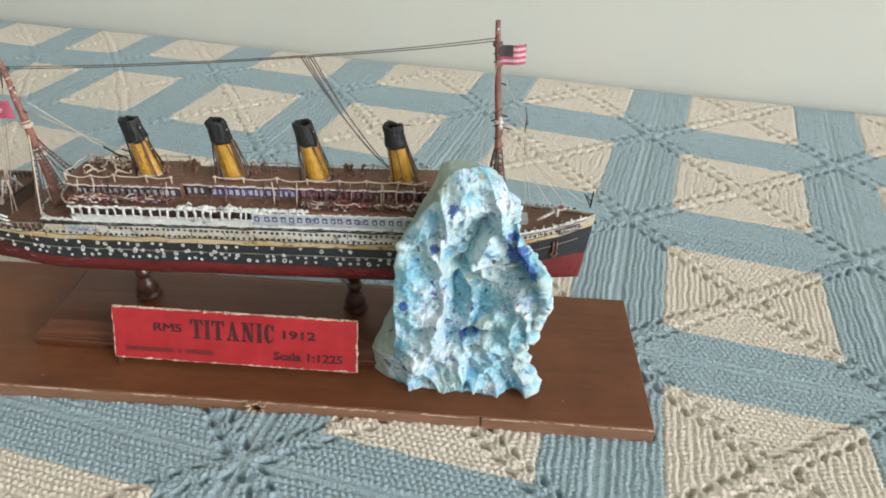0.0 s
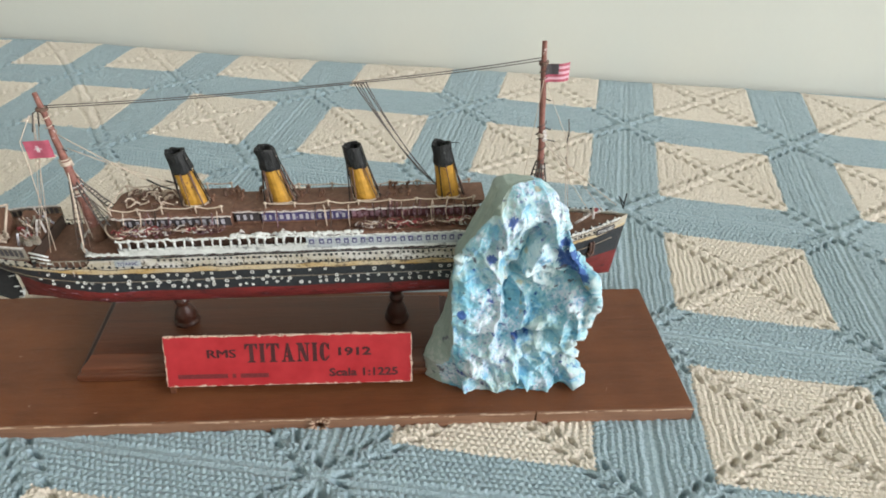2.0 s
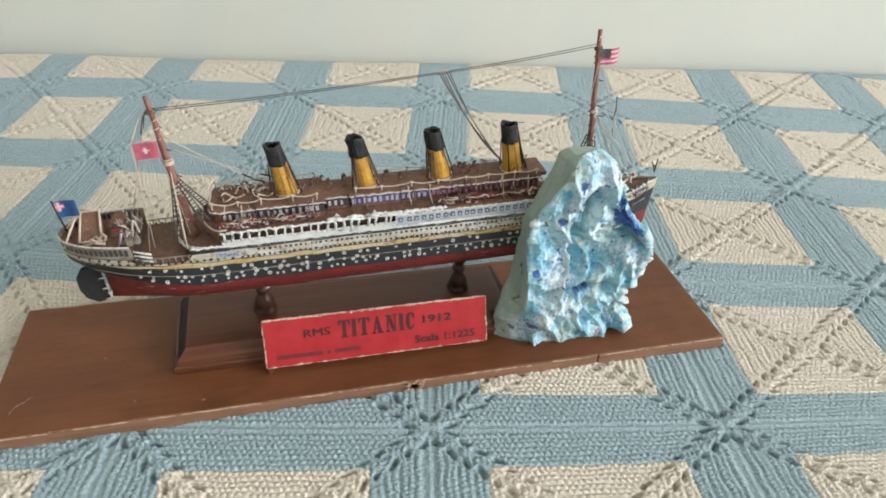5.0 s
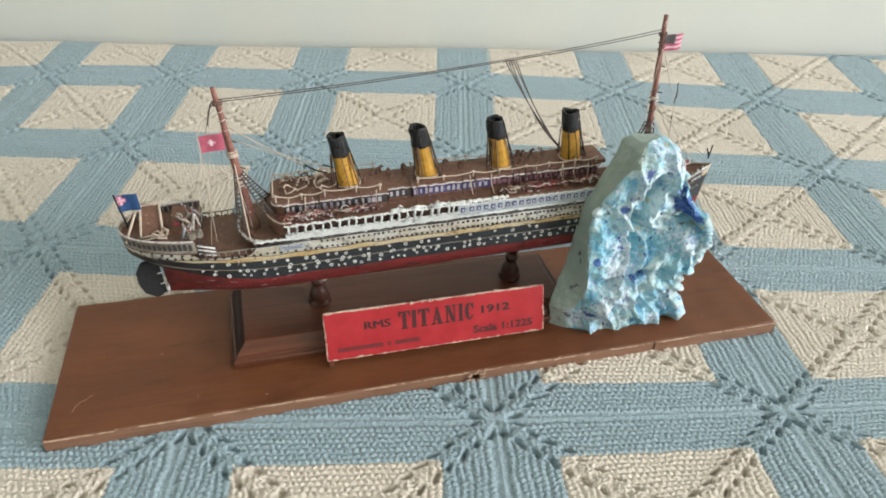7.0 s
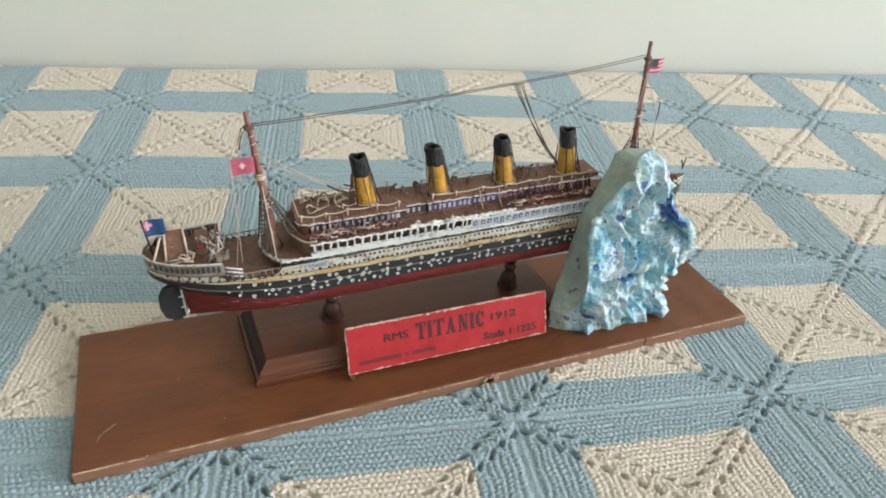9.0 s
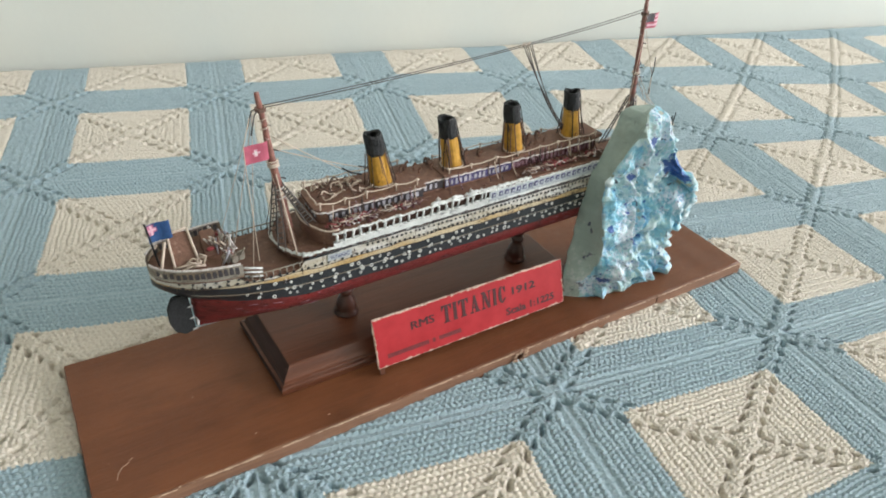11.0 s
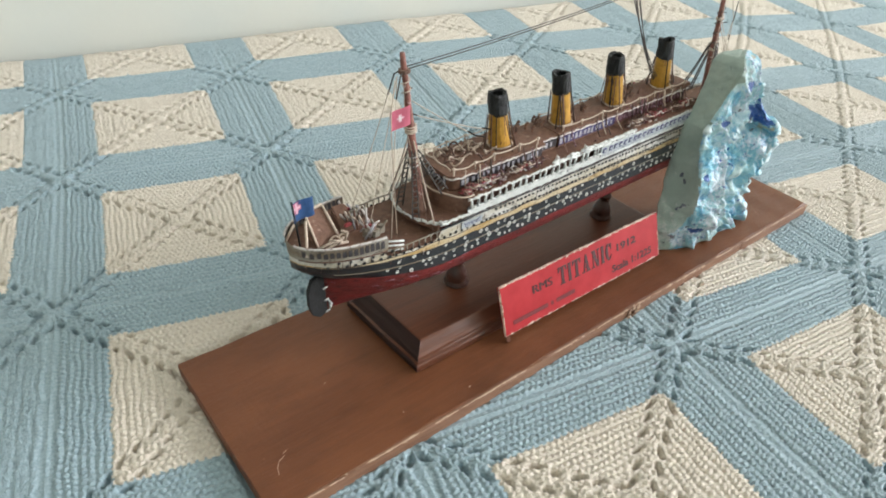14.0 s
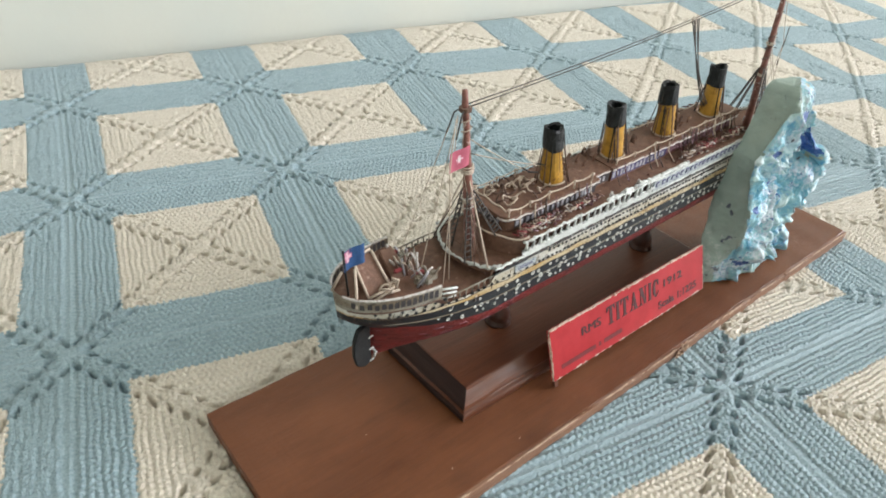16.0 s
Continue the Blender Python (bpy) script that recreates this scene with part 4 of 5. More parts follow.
for s in (-1, 1):
    for x in (-55, -47.5, -40, -32.5, 21, 29, 37, 45):
        lifeboat(x, s)
    for k in range(95 if s < 0 else 40):
        x = rng.choice((rng.uniform(-60, -27), rng.uniform(16, 54)))
        r0 = rng.uniform(0.8, 2.1)
        thread([(x + r0 * math.cos(a) * 1.3, s * (9.4 + rng.uniform(0, 3.2)), 62.8 + r0 * 0.7 * math.sin(a)) for a in np.linspace(0, rng.uniform(3, 6.2), 10)], rng.uniform(0.14, 0.26), rng.choice((M["rope"], M["twig"], M["twig"], M["maroon"], M["boat"], M["redwire"], M["trimwhite"])), name="wire")
    # upright davit wires from the upper deck's edge down to the middle deck
    for k in range(46 if s < 0 else 20):
        x = rng.choice((rng.uniform(-60, -27), rng.uniform(-14, 54), rng.uniform(15, 54)))
        y0 = (8.3 if x < -24 else 6.6) + rng.uniform(0, 0.4)
        thread([(x + rng.uniform(-0.6, 0.6), s * (y0 - 0.3), 67.1 + rng.uniform(0, 1.6)), (x, s * (y0 + 0.4), 64.6), (x + rng.uniform(-0.6, 0.6), s * (y0 + rng.uniform(0.8, 3.6)), 61.5)], rng.uniform(0.12, 0.22), rng.choice((M["twig"], M["dark"], M["maroon"], M["rope"])), name="davit_wire")
    # lumps of dried paint and glue among them
    for k in range(34 if s < 0 else 12):
        x, y = rng.choice((rng.uniform(-60, -27), rng.uniform(16, 54), rng.uniform(-22, 16))), s * rng.uniform(9.6, 13.0)
        w = rng.uniform(0.4, 1.0)
        part("paint_lump", sweep([Vector((x - w, y, 61.6)) * mm, Vector((x, y + rng.uniform(-0.3, 0.3), 61.9 + w * 0.5)) * mm, Vector((x + w, y, 61.6)) * mm], [0.2 * mm, w * 0.6 * mm, 0.15 * mm], 6), rng.choice((M["boat"], M["trimwhite"], M["maroon"], M["rawwhite"])), ship, smooth=True)
    for k in range(6):
        x = rng.choice((rng.uniform(-54, -30), rng.uniform(20, 48)))
        part("red_dab", box(((x - 0.8) * mm, (s * 11.6 - 0.3) * mm, 0.0630), ((x + 0.8) * mm, (s * 11.6 + 0.3) * mm, 0.0642), bevel=0.0002), M["redwire"], ship, "small red fitting")


# funnels
def funnel(x, lean):
    top, mid = Vector((x - lean, 0, 85.6)), Vector((x - lean * 0.62, 0, 78.7))
    foot = Vector((x, 0, 66.8))
    seg = 18

    def rough(c, a, k):
        return k * (0.5 * noise.noise(Vector((math.cos(a) * 1.5 + x, math.sin(a) * 1.5, c.z * 0.5))) + 0.7 * noise.noise(Vector((math.cos(a) * 4.2 + x, math.sin(a) * 4.2, c.z * 1.9))))

    def rings(levels, bm, k=0.12):
        rows = []
        for c, r in levels:
            rows.append([Vector((c.x + r * 1.08 * math.cos(a) * (1 + 0.045 * math.sin(3 * a + x) + 0.03 * math.sin(5 * a + c.z)), c.y + r * math.sin(a), c.z + 0.25 * math.sin(a * 2 + x))) * mm + Vector((math.cos(a) * rough(c, a, k), math.sin(a) * rough(c, a, k), 1.4 * rough(c, a + 2, k))) * mm for a in (2 * math.pi * i / seg for i in range(seg))])
        return loft(rows, bm, closed=True)
    body = part("funnel", rings([(foot, 3.45), (foot.lerp(mid, 0.35), 3.2), (foot.lerp(mid, 0.7), 3.0), (mid, 2.85)], bmesh.new()), M["funnel"], ship, "ochre-painted funnel with a black top")
    part("funnel_top", rings([(mid - Vector((0, 0, 0.3)), 2.95), (mid.lerp(top, 0.1), 3.1), (mid.lerp(top, 0.5), 2.9), (mid.lerp(top, 0.9), 2.95), (top, 2.75), (top - Vector((0, 0, 0.3)), 1.9), (mid.lerp(top, 0.45), 1.7), (mid.lerp(top, 0.4), 0.1)], bmesh.new(), 0.5), M["soot"], body, "black funnel top")
    for k in range(12):
        a = rng.uniform(0, 6.28)
        p0 = mid + Vector((3.4 * math.cos(a), 3.3 * math.sin(a), rng.uniform(-0.5, 0.5)))
        p1 = foot + Vector((rng.uniform(3.6, 7.0) * math.cos(a), rng.uniform(3.6, 6.5) * math.sin(a), 0.1))
        thread(sagged(p0, p1, 0.2, 5, 0.05), rng.uniform(0.12, 0.24), M["twig"] if k % 3 else M["soot"], body, "stay")
    for k in range(7):
        a = 2 * math.pi * k / 7 + x
        p0, p1 = mid + Vector((3.0 * math.cos(a), 2.8 * math.sin(a), 0.2)), foot + Vector((3.3 * math.cos(a), 3.1 * math.sin(a), 0.2))
        if k % 2 == 0:
            thread([p0, p0.lerp(p1, 0.5) + Vector((rng.uniform(-0.3, 0.3), 0, 0)), p1 + Vector((rng.uniform(-0.8, 0.8), 0, 0))], 0.17, M["twig"] if k else M["rope"], body, "pipe")
    # ladder down the fore side
    a0, a1 = top + Vector((3.0, -1.4, -1.0)), foot + Vector((4.9, -1.6, 0))
    for dy in (0, 1.5):
        thread([a0 + Vector((0, dy, 0)), a1 + Vector((0, dy, 0))], 0.16, M["soot"], body, "ladder_rail")
    for k in range(1, 10):
        p = a0.lerp(a1, k / 10)
        thread([p, p + Vector((0, 1.5, 0))], 0.12, M["rope"] if k % 2 else M["soot"], body, "rung")
    bmr = [foot + Vector((4.2 * math.cos(a), 4.0 * math.sin(a), 0.5 + 0.2 * math.sin(3 * a))) for a in np.linspace(0, 6.28, 22)]
    thread(bmr, 0.28, M["rope"], body, "foot_cord")


for x, lean in ((-36.6, 2.9), (-8.6, 3.1), (18.8, 3.2), (46.2, 2.4)):
    funnel(x, lean)
thread([(41, 0, 85.0), (46.5, 0.5, 85.4), (49.6, -0.3, 85.5)], 0.12, M["soot"], name="twig_on_funnel")


# masts, shrouds, yards
def mast(name, foot, head, r0, r1):
    f, h = Vector(foot), Vector(head)
    pts = [f.lerp(h, k / 14) + Vector((rng.uniform(-0.12, 0.12), rng.uniform(-0.12, 0.12), 0)) for k in range(15)]
    m_ = part(name, sweep([p * mm for p in pts], [(r0 + (r1 - r0) * k / 14 + rng.uniform(-0.08, 0.08)) * mm for k in range(15)], 9), M["mast"], ship, "raked reddish-brown wooden mast", smooth=True)
    for t in (0.9, 0.55, 0.36):
        c = f.lerp(h, t)
        part("lashing", sweep([(c + Vector((0, 0, -0.5))) * mm, c * mm, (c + Vector((0, 0, 0.5))) * mm], (r0 * 0.62 + r1 * 0.4 + 0.25) * mm, 9), M["rope"] if t < 0.9 else M["twig"], m_)
    return m_


MA_F, MA_H = (-70.4, -2.4, 55.5), (-74.2, -0.3, 105.3)
MF_F, MF_H = (77.6, -1.6, 52.0), (74.5, 1.0, 116.6)
def winding(mast_ob, f, h, z0, z1, r, turns, mat, thick):
    """Thread wound round a mast."""
    f, h = Vector(f), Vector(h)
    pts = []
    for k in range(int(turns * 10) + 1):
        u = k / (turns * 10)
        c = f.lerp(h, (z0 + (z1 - z0) * u - f.z) / (h.z - f.z))
        a = 2 * math.pi * turns * u
        pts.append(c + Vector((r * math.cos(a), r * math.sin(a), 0)))
    thread(pts, thick, mat, mast_ob, "winding")


main = mast("mainmast", MA_F, MA_H, 1.85, 0.7)
fore = mast("foremast", MF_F, MF_H, 1.5, 0.75)


winding(main, MA_F, MA_H, 93, 101, 1.25, 3.0, M["rope"], 0.17)
winding(main, MA_F, MA_H, 82, 84.5, 1.65, 3.0, M["rope"], 0.25)
winding(main, MA_F, MA_H, 70, 76, 1.95, 2.0, M["trimwhite"], 0.2)
winding(fore, MF_F, MF_H, 104, 111, 1.2, 3.0, M["twig"], 0.2)
winding(fore, MF_F, MF_H, 76, 92, 1.4, 4.0, M["rig"], 0.17)


def at(f, h, z):
    f, h = Vector(f), Vector(h)
    return f.lerp(h, (z - f.z) / (h.z - f.z))


def net(mast_ob, top, foot, w0=1.0, w1=2.4, n=12):
    """A narrow dark rope ladder from the mast to the deck."""
    t, f = Vector(top), Vector(foot)
    across = (f - t).cross(Vector((0, 1, 0))).normalized()
    for k in (-0.5, 0.5):
        thread(sagged(t + across * w0 * k, f + across * w1 * k, 0.3, 6, 0.08), 0.26, M["rig"], mast_ob, "shroud")
    for k in range(1, n):
        u = k / n
        c, w = t.lerp(f, u), w0 + (w1 - w0) * u
        thread([c - across * w * 0.5, c + across * w * 0.5 + Vector((0, 0, rng.uniform(-0.2, 0.2)))], 0.2, M["rig"], mast_ob, "ratline", 4)


for s in (-1, 1):
    top = at(MA_F, MA_H, 77)
    net(main, top + Vector((-0.6, s * 1.0, 0)), (-74.6, s * 4.5 - 2.0, 56.0))
    net(main, top + Vector((0.8, s * 1.0, -0.5)), (-64.2, s * 5.0 - 2.0, 62.4), n=13)
    top = at(MF_F, MF_H, 78)
    net(fore, top + Vector((-0.6, s * 0.9, 0)), (72.5, s * 7.5, 54))
    net(fore, top + Vector((0.6, s * 0.9, 0)), (79.5, s * 6.5, 54))
    thread(sagged(at(MA_F, MA_H, 83), (-71.5, s * 11.6, 56), 0.0, 4), 0.24, M["rope"], main, "stay")
    for k, x in enumerate((-74.5, -72.5, -70.5)):
        thread(sagged(at(MA_F, MA_H, 80 - 3 * k), (x, s * 9.5, 56), 0.0, 4), 0.13, M["twig"], main, "stay")
part("mast_coat", sweep([Vector((-70.4, -2.4, 55.2)) * mm, Vector((-70.55, -2.3, 57.4)) * mm, Vector((-70.8, -2.2, 60.5)) * mm], [2.6 * mm, 2.2 * mm, 1.7 * mm], 12), M["deck"], main, smooth=True)
for z, r in ((86, 1.2), (87.4, 1.5), (88.6, 1.1), (76.5, 1.3)):
    c = at(MF_F, MF_H, z)
    part("paint_lump", sweep([(c + Vector((0.5, -0.5, -0.9))) * mm, (c + Vector((0.7, -0.6, 0))) * mm, (c + Vector((0.4, -0.4, 0.9))) * mm], [0.4 * mm, 0.75 * r * mm, 0.3 * mm], 7), M["trimwhite"], fore, smooth=True)
# yards and frayed thread ends on the masts
for z, ln in ((96, 1.8), (88, 2.3), (78.6, 2.8)):
    p = at(MA_F, MA_H, z)
    thread([p, p + Vector((ln, -0.6, -0.8))], 0.2, M["soot"], main, "spur")
for z, ln in ((99.5, 2.4), (88.5, -2.0), (90, 2.8), (86, 4.2)):
    p = at(MF_F, MF_H, z)
    thread([p, p + Vector((ln, -0.8, -0.7))], 0.2, M["soot"], fore, "spur")
for s in (-1, 1):
    p = at(MA_F, MA_H, 101)
    thread([p, p + Vector((-2.2, s * 1.5, -1.5)), p + Vector((-4.0, s * 2.0, -7))], 0.22, M["rig"], main, "frayed_cord")

# the two long aerial cords between the masts, with the drops to the first funnel
J = Vector((19.2, 0, 105.9))
for dy, dz in ((-0.45, 0.0), (0.55, 0.5)):
    a, b = at(MF_F, MF_H, 111.2) + Vector((0, dy, dz)), at(MA_F, MA_H, 100.8) + Vector((0, dy, dz * 0.6))
    thread(sagged(a, J + Vector((0, dy, dz * 0.2)), 0.5, 10) + sagged(J + Vector((0, dy, dz * 0.2)), b, 0.7, 14)[1:], 0.15, M["rig"], name="aerial_cord")
for k in range(5):
    e = Vector((40.8 + 0.5 * k, -1.2 + 0.6 * k, 72.5 - 0.8 * k))
    st = J + Vector((-1.2 + 0.9 * k, 0, 0))
    thread(sagged(st, e, 2.0 + 0.9 * (k % 3), 10), 0.17, M["rig"], name="drop_cord")
for k in range(4):
    p = J + Vector((-1.5 + k, rng.uniform(-0.4, 0.4), 0.1))
    thread([p + Vector((-0.3, 0, -0.9)), p, p + Vector((0.4, 0.2, 0.8))], 0.22, M["rope"], name="knot")
# thin pale stays
for a, b in (((-72.4, -0.3, 92), (-47, 0, 73)), ((-71.5, 0.5, 87), (-43, 0, 74)), ((-76.5, -1, 99.5), (-88.5, -3.0, 58)), ((-76.5, -1, 99.5), (-84.5, -8.0, 54)), ((-76.0, 1, 99.5), (-91, 4.0, 59)),
             ((76.2, -0.5, 104), (84, -1.5, 86)), ((84, -1.5, 86), (86, -3.0, 58)), ((77, 0, 88), (100, 0, 58)), ((77, 0, 86), (96, -2, 57)), ((77, 0, 84), (104.5, 0, 60)), ((75, -0.6, 106), (68, -7.0, 60)), ((84, -1.5, 88), (88, 1.5, 58))):
    thread(sagged(a, b, 0.4, 8), 0.16 if b[0] in (-47, -43) else 0.11, M["rope"], name="stay", n=4)
thread([(-50.5, 0, 75.6), (-47, 0.1, 73.0), (-43.5, 0.2, 71.6)], 0.3, M["soot"], name="frayed_cord")
thread([(-44.6, 0, 75.0), (-41.0, 0.1, 73.4)], 0.25, M["soot"], name="frayed_cord")
for p, q in (((83.8, -1.5, 93), (84.6, -1.4, 87)), ((84.4, -1.4, 90), (84.0, -1.6, 85)), ((84.2, -1.6, 80), (84.8, -1.6, 77.5))):
    thread([p, q], 0.19, M["rig"], name="frayed_cord")
# dark forked fork at the stem head
thread([(107.0, 0, 58.5), (107.4, 0, 64.5)], 0.25, M["soot"], name="jackstaff")
thread([(107.0, 0, 59.0), (104.6, -0.8, 64.0)], 0.2, M["soot"], name="jackstaff")
thread([(107.2, 0, 60.5), (105.6, 0.6, 62.5)], 0.2, M["soot"], name="jackstaff")


# flags
def flag_sheet(w, h, n=10, seed=0.0, amp=0.5):
    """A small waved flag in its own x, z plane, hung from its left edge."""
    def put(u, v, lift=0.0):
        return Vector((u * w, amp * math.sin(u * 5 + seed) * u - lift, v * h)) * mm
    return put


def flag(name, corner, w, h, label, seed, amp=0.5, turn=0.0):
    put = flag_sheet(w, h, 10, seed, amp)
    ob = new(name)
    ob["label"] = label
    ob.parent = ship
    ob.location = Vector(corner) * mm
    ob.rotation_euler = (0, 0, radians(turn))

    def patch(u0, u1, v0, v1, mat, nm, lift=0.0):
        bm = bmesh.new()
        k = max(2, int(10 * (u1 - u0)))
        for yy in (lift, -lift - 0.02):
            loft([[put(u0 + (u1 - u0) * i / k, v, yy) for i in range(k + 1)] for v in (v0, v1)], bm)
        part(nm, bm, mat, ob)
    return patch


p = flag("stern_flag", (-110.8, -1.4, 66.4), 6.5, 6.1, "dark blue flag with a red and white canton on a black staff", 0.3, 0.9, 14)
p(0, 1, 0, 1, M["navy"], "field")
p(0.02, 0.46, 0.42, 0.96, M["pink"], "canton", 0.06)
p(0.04, 0.42, 0.62, 0.74, M["palepink"], "stripe", 0.12)
p(0.17, 0.27, 0.40, 0.94, M["palepink"], "stripe", 0.14)
p(0.30, 0.46, 0.42, 0.55, M["navy"], "quarter", 0.16)
p(0.34, 0.46, 0.80, 0.96, M["navy"], "quarter", 0.16)
thread([(-109.8, -0.6, 57.5), (-110.8, -1.4, 73.2)], 0.32, M["soot"], name="flagstaff")
p = flag("mast_pennant", (-81.0, -4.2, 86.0), 7.2, 5.7, "red swallow-tailed flag with a white mark", 1.0, 0.4, 9)
p(0, 1, 0, 1, M["pennant"], "field")
p(0.40, 0.54, 0.34, 0.72, M["palepink"], "mark", 0.08)
p(0.32, 0.64, 0.48, 0.58, M["palepink"], "mark", 0.1)
p(0.42, 0.52, 0.44, 0.62, M["dab"], "mark", 0.12)
thread([(-77.5, -1.6, 99), (-81.2, -5.0, 92), (-81.4, -5.0, 86), (-82.5, -8, 55)], 0.14, M["rope"], name="halyard")
thread([(-74.2, -0.6, 99), (-74.0, -1.0, 84), (-70.6, -6, 58)], 0.14, M["rope"], name="halyard")
p = flag("striped_flag", (75.4, -0.3, 104.6), 7.6, 5.6, "small red and white striped flag with a dark canton", 2.0, 0.9, 6)
for k in range(7):
    p(0, 1, k / 7, (k + 1) / 7, M["stripe"] if k % 2 == 0 else M["palepink"], "stripe")
p(0.0, 0.5, 0.43, 1.0, M["winA"], "canton", 0.08)


# writing on the hull
def words(text, width, height, m, mat, parent, name="lettering", depth=0.00006, bold=0.0, label=""):
    """Text with its lower left corner at m's origin, fitted to a width and a height."""
    cu = bpy.data.curves.new(name, "FONT")
    cu.body, cu.size, cu.extrude, cu.offset, cu.resolution_u = text, 1.0, 0.02, bold, 3
    tmp = new("tmp", cu)
    bpy.context.view_layer.update()
    mesh = bpy.data.meshes.new_from_object(tmp.evaluated_get(bpy.context.evaluated_depsgraph_get()))
    bpy.data.objects.remove(tmp)
    xs = np.empty(len(mesh.vertices) * 3)
    mesh.vertices.foreach_get("co", xs)
    xs = xs.reshape(-1, 3)
    lo, hi = xs.min(0), xs.max(0)
    xs = (xs - [lo[0], lo[1], 0]) * [width / (hi[0] - lo[0]), height / (hi[1] - lo[1]), depth / 0.04]
    mesh.vertices.foreach_set("co", xs.ravel())
    mesh.materials.clear()
    mesh.materials.append(mat)
    mesh.update()
    ob = new(name, mesh)
    ob.parent = parent
    ob.matrix_local = m
    if label:
        ob["label"] = label
    return ob


UPRIGHT = Euler((math.pi / 2, 0, 0)).to_matrix().to_4x4()
plate = part("stern_name", box((-0.0625, -0.01375, 0.0514), (-0.0543, -0.0135, 0.0537)), M["paleblue"], ship, "small pale name label")
words("TITANIC", 0.0066, 0.0012, Matrix.Translation((-0.0617, -0.01381, 0.0519)) @ UPRIGHT, M["inkblue"], plate)
for s in (-1, 1):
    a, b = 97.2, 104.2
    za, zb = 50.4 + 0.9 * sheer(a) - 1.2, 50.4 + 0.9 * sheer(b) - 1.2
    ya, yb = half_beam(a, 52) + 0.35, half_beam(b, 53) + 0.45
    d = Vector((b - a, s * (yb - ya), zb - za)) * mm
    turn = d.to_track_quat("X", "Z").to_matrix().to_4x4()
    plate = part("bow_name", box((0, -0.0001, 0), (d.length, 0.0001, 0.0021)), M["winA"], ship, "small dark bow name plate")
    plate.matrix_local = Matrix.Translation(Vector((a, s * ya, za)) * mm) @ turn
    if s < 0:
        words("TITANIC", d.length * 0.86, 0.0012, Matrix.Translation((d.length * 0.07, -0.0002, 0.00045)) @ UPRIGHT, M["dab"], plate)

# stern fittings
def ramp_block(x0, x1, y0, y1, z0, z1):
    """A brown block whose top slopes up from the near side to the far side."""
    bm = box((x0 * mm, y0 * mm, z0 * mm), (x1 * mm, y1 * mm, (z0 + 0.8) * mm))
    for v in bm.verts:
        if v.co.z > (z0 + 0.4) * mm and v.co.y > 0.5 * (y0 + y1) * mm:
            v.co.z = z1 * mm
            v.co.x += 0.0005 * (1 if v.co.x < 0.5 * (x0 + x1) * mm else -1)
    bmesh.ops.bevel(bm, geom=list(bm.edges), offset=0.0003, segments=2, affect="EDGES")
    return bm


hatch = part("hatch_coaming", ramp_block(-106.0, -99.4, -4.6, 4.0, 56.6, 65.0), M["deck"], ship, "sloping brown hatch with cream cord edging")
for pts in ([(-106.2, -5.0, 57.6), (-105.6, 3.8, 65.3)], [(-99.2, -5.0, 57.6), (-99.8, 3.8, 65.3)], [(-106.6, -5.2, 58.2), (-103, -5.5, 58.8), (-98.6, -5.2, 58.3)], [(-106.2, -6.3, 57.6), (-101.5, -6.0, 58.2), (-97.8, -6.4, 57.7)], [(-110.6, -6.0, 57.6), (-108.8, -3.2, 61.0), (-106.8, 0.5, 64.6)], [(-105.4, 4.2, 65.5), (-102.5, 4.1, 65.1), (-99.8, 4.2, 65.5)], [(-98.4, -5.6, 57.8), (-97.2, -5.2, 60.0), (-98.8, -4.2, 60.6)], [(-112.6, 3.0, 58.2), (-109.0, 3.6, 62.4)]):
    thread(pts, 0.4, M["rope"], hatch, "cord", n=6)
for k in range(5):
    x, y = -101 + rng.uniform(-3, 3.5), -5.4 + rng.uniform(-0.6, 0.8)
    thread([(x + 1.3 * math.cos(a), y + 0.9 * math.sin(a), 58.6 + 0.9 * math.sin(a + k)) for a in np.linspace(0, rng.uniform(3, 5.5), 9)], 0.3, M["rope"], hatch, "cord")
part("docking_bridge", ramp_block(-97.0, -91.8, -2.6, 5.5, 56.6, 62.6), M["deck"], ship, "sloping brown block on the after deck")
for k in range(32):
    x, y = rng.uniform(-94, -87.5), rng.uniform(-8.5, 6)
    a = rng.uniform(0, 6.28)
    thread([(x, y, 57.5), (x + 2.4 * math.cos(a), y + 1.6 * math.sin(a), 59.8 + rng.uniform(0, 2.2)), (x + 3.4 * math.cos(a), y + 2.0 * math.sin(a), 60.6 + rng.uniform(0, 2.4))], rng.uniform(0.2, 0.38), rng.choice((M["trimwhite"], M["grey"], M["twig"], M["rope"], M["boat"], M["grey"], M["rope"], M["trimwhite"], M["pane"])), name="crane_arm", n=6)
for x, y in ((-92, -6.8), (-89.8, -8.2), (-90.5, 3.5), (-87.6, -7.4)):
    part("winch", box(((x - 1.1) * mm, (y - 0.9) * mm, 0.0572), ((x + 1.1) * mm, (y + 0.9) * mm, 0.0600), bevel=0.0004), M["grey"], ship, "worn grey winch")
for x, y in ((-91.5, 5.5), (-90.6, -5.6), (-95, -1.5)):
    part("red_fitting", box(((x - 1.2) * mm, (y - 0.5) * mm, 0.0590), ((x + 1.2) * mm, (y + 0.5) * mm, 0.0602), bevel=0.0003), M["redwire"], ship, "small red fitting")
for k in range(3):
    thread([(-88.4, -12.3, 57.2 - 1.6 * k), (-83.0, -12.3 + 0.2 * k, 55.2 - 1.6 * k)], 0.36, M["rawwhite"], name="white_spar")
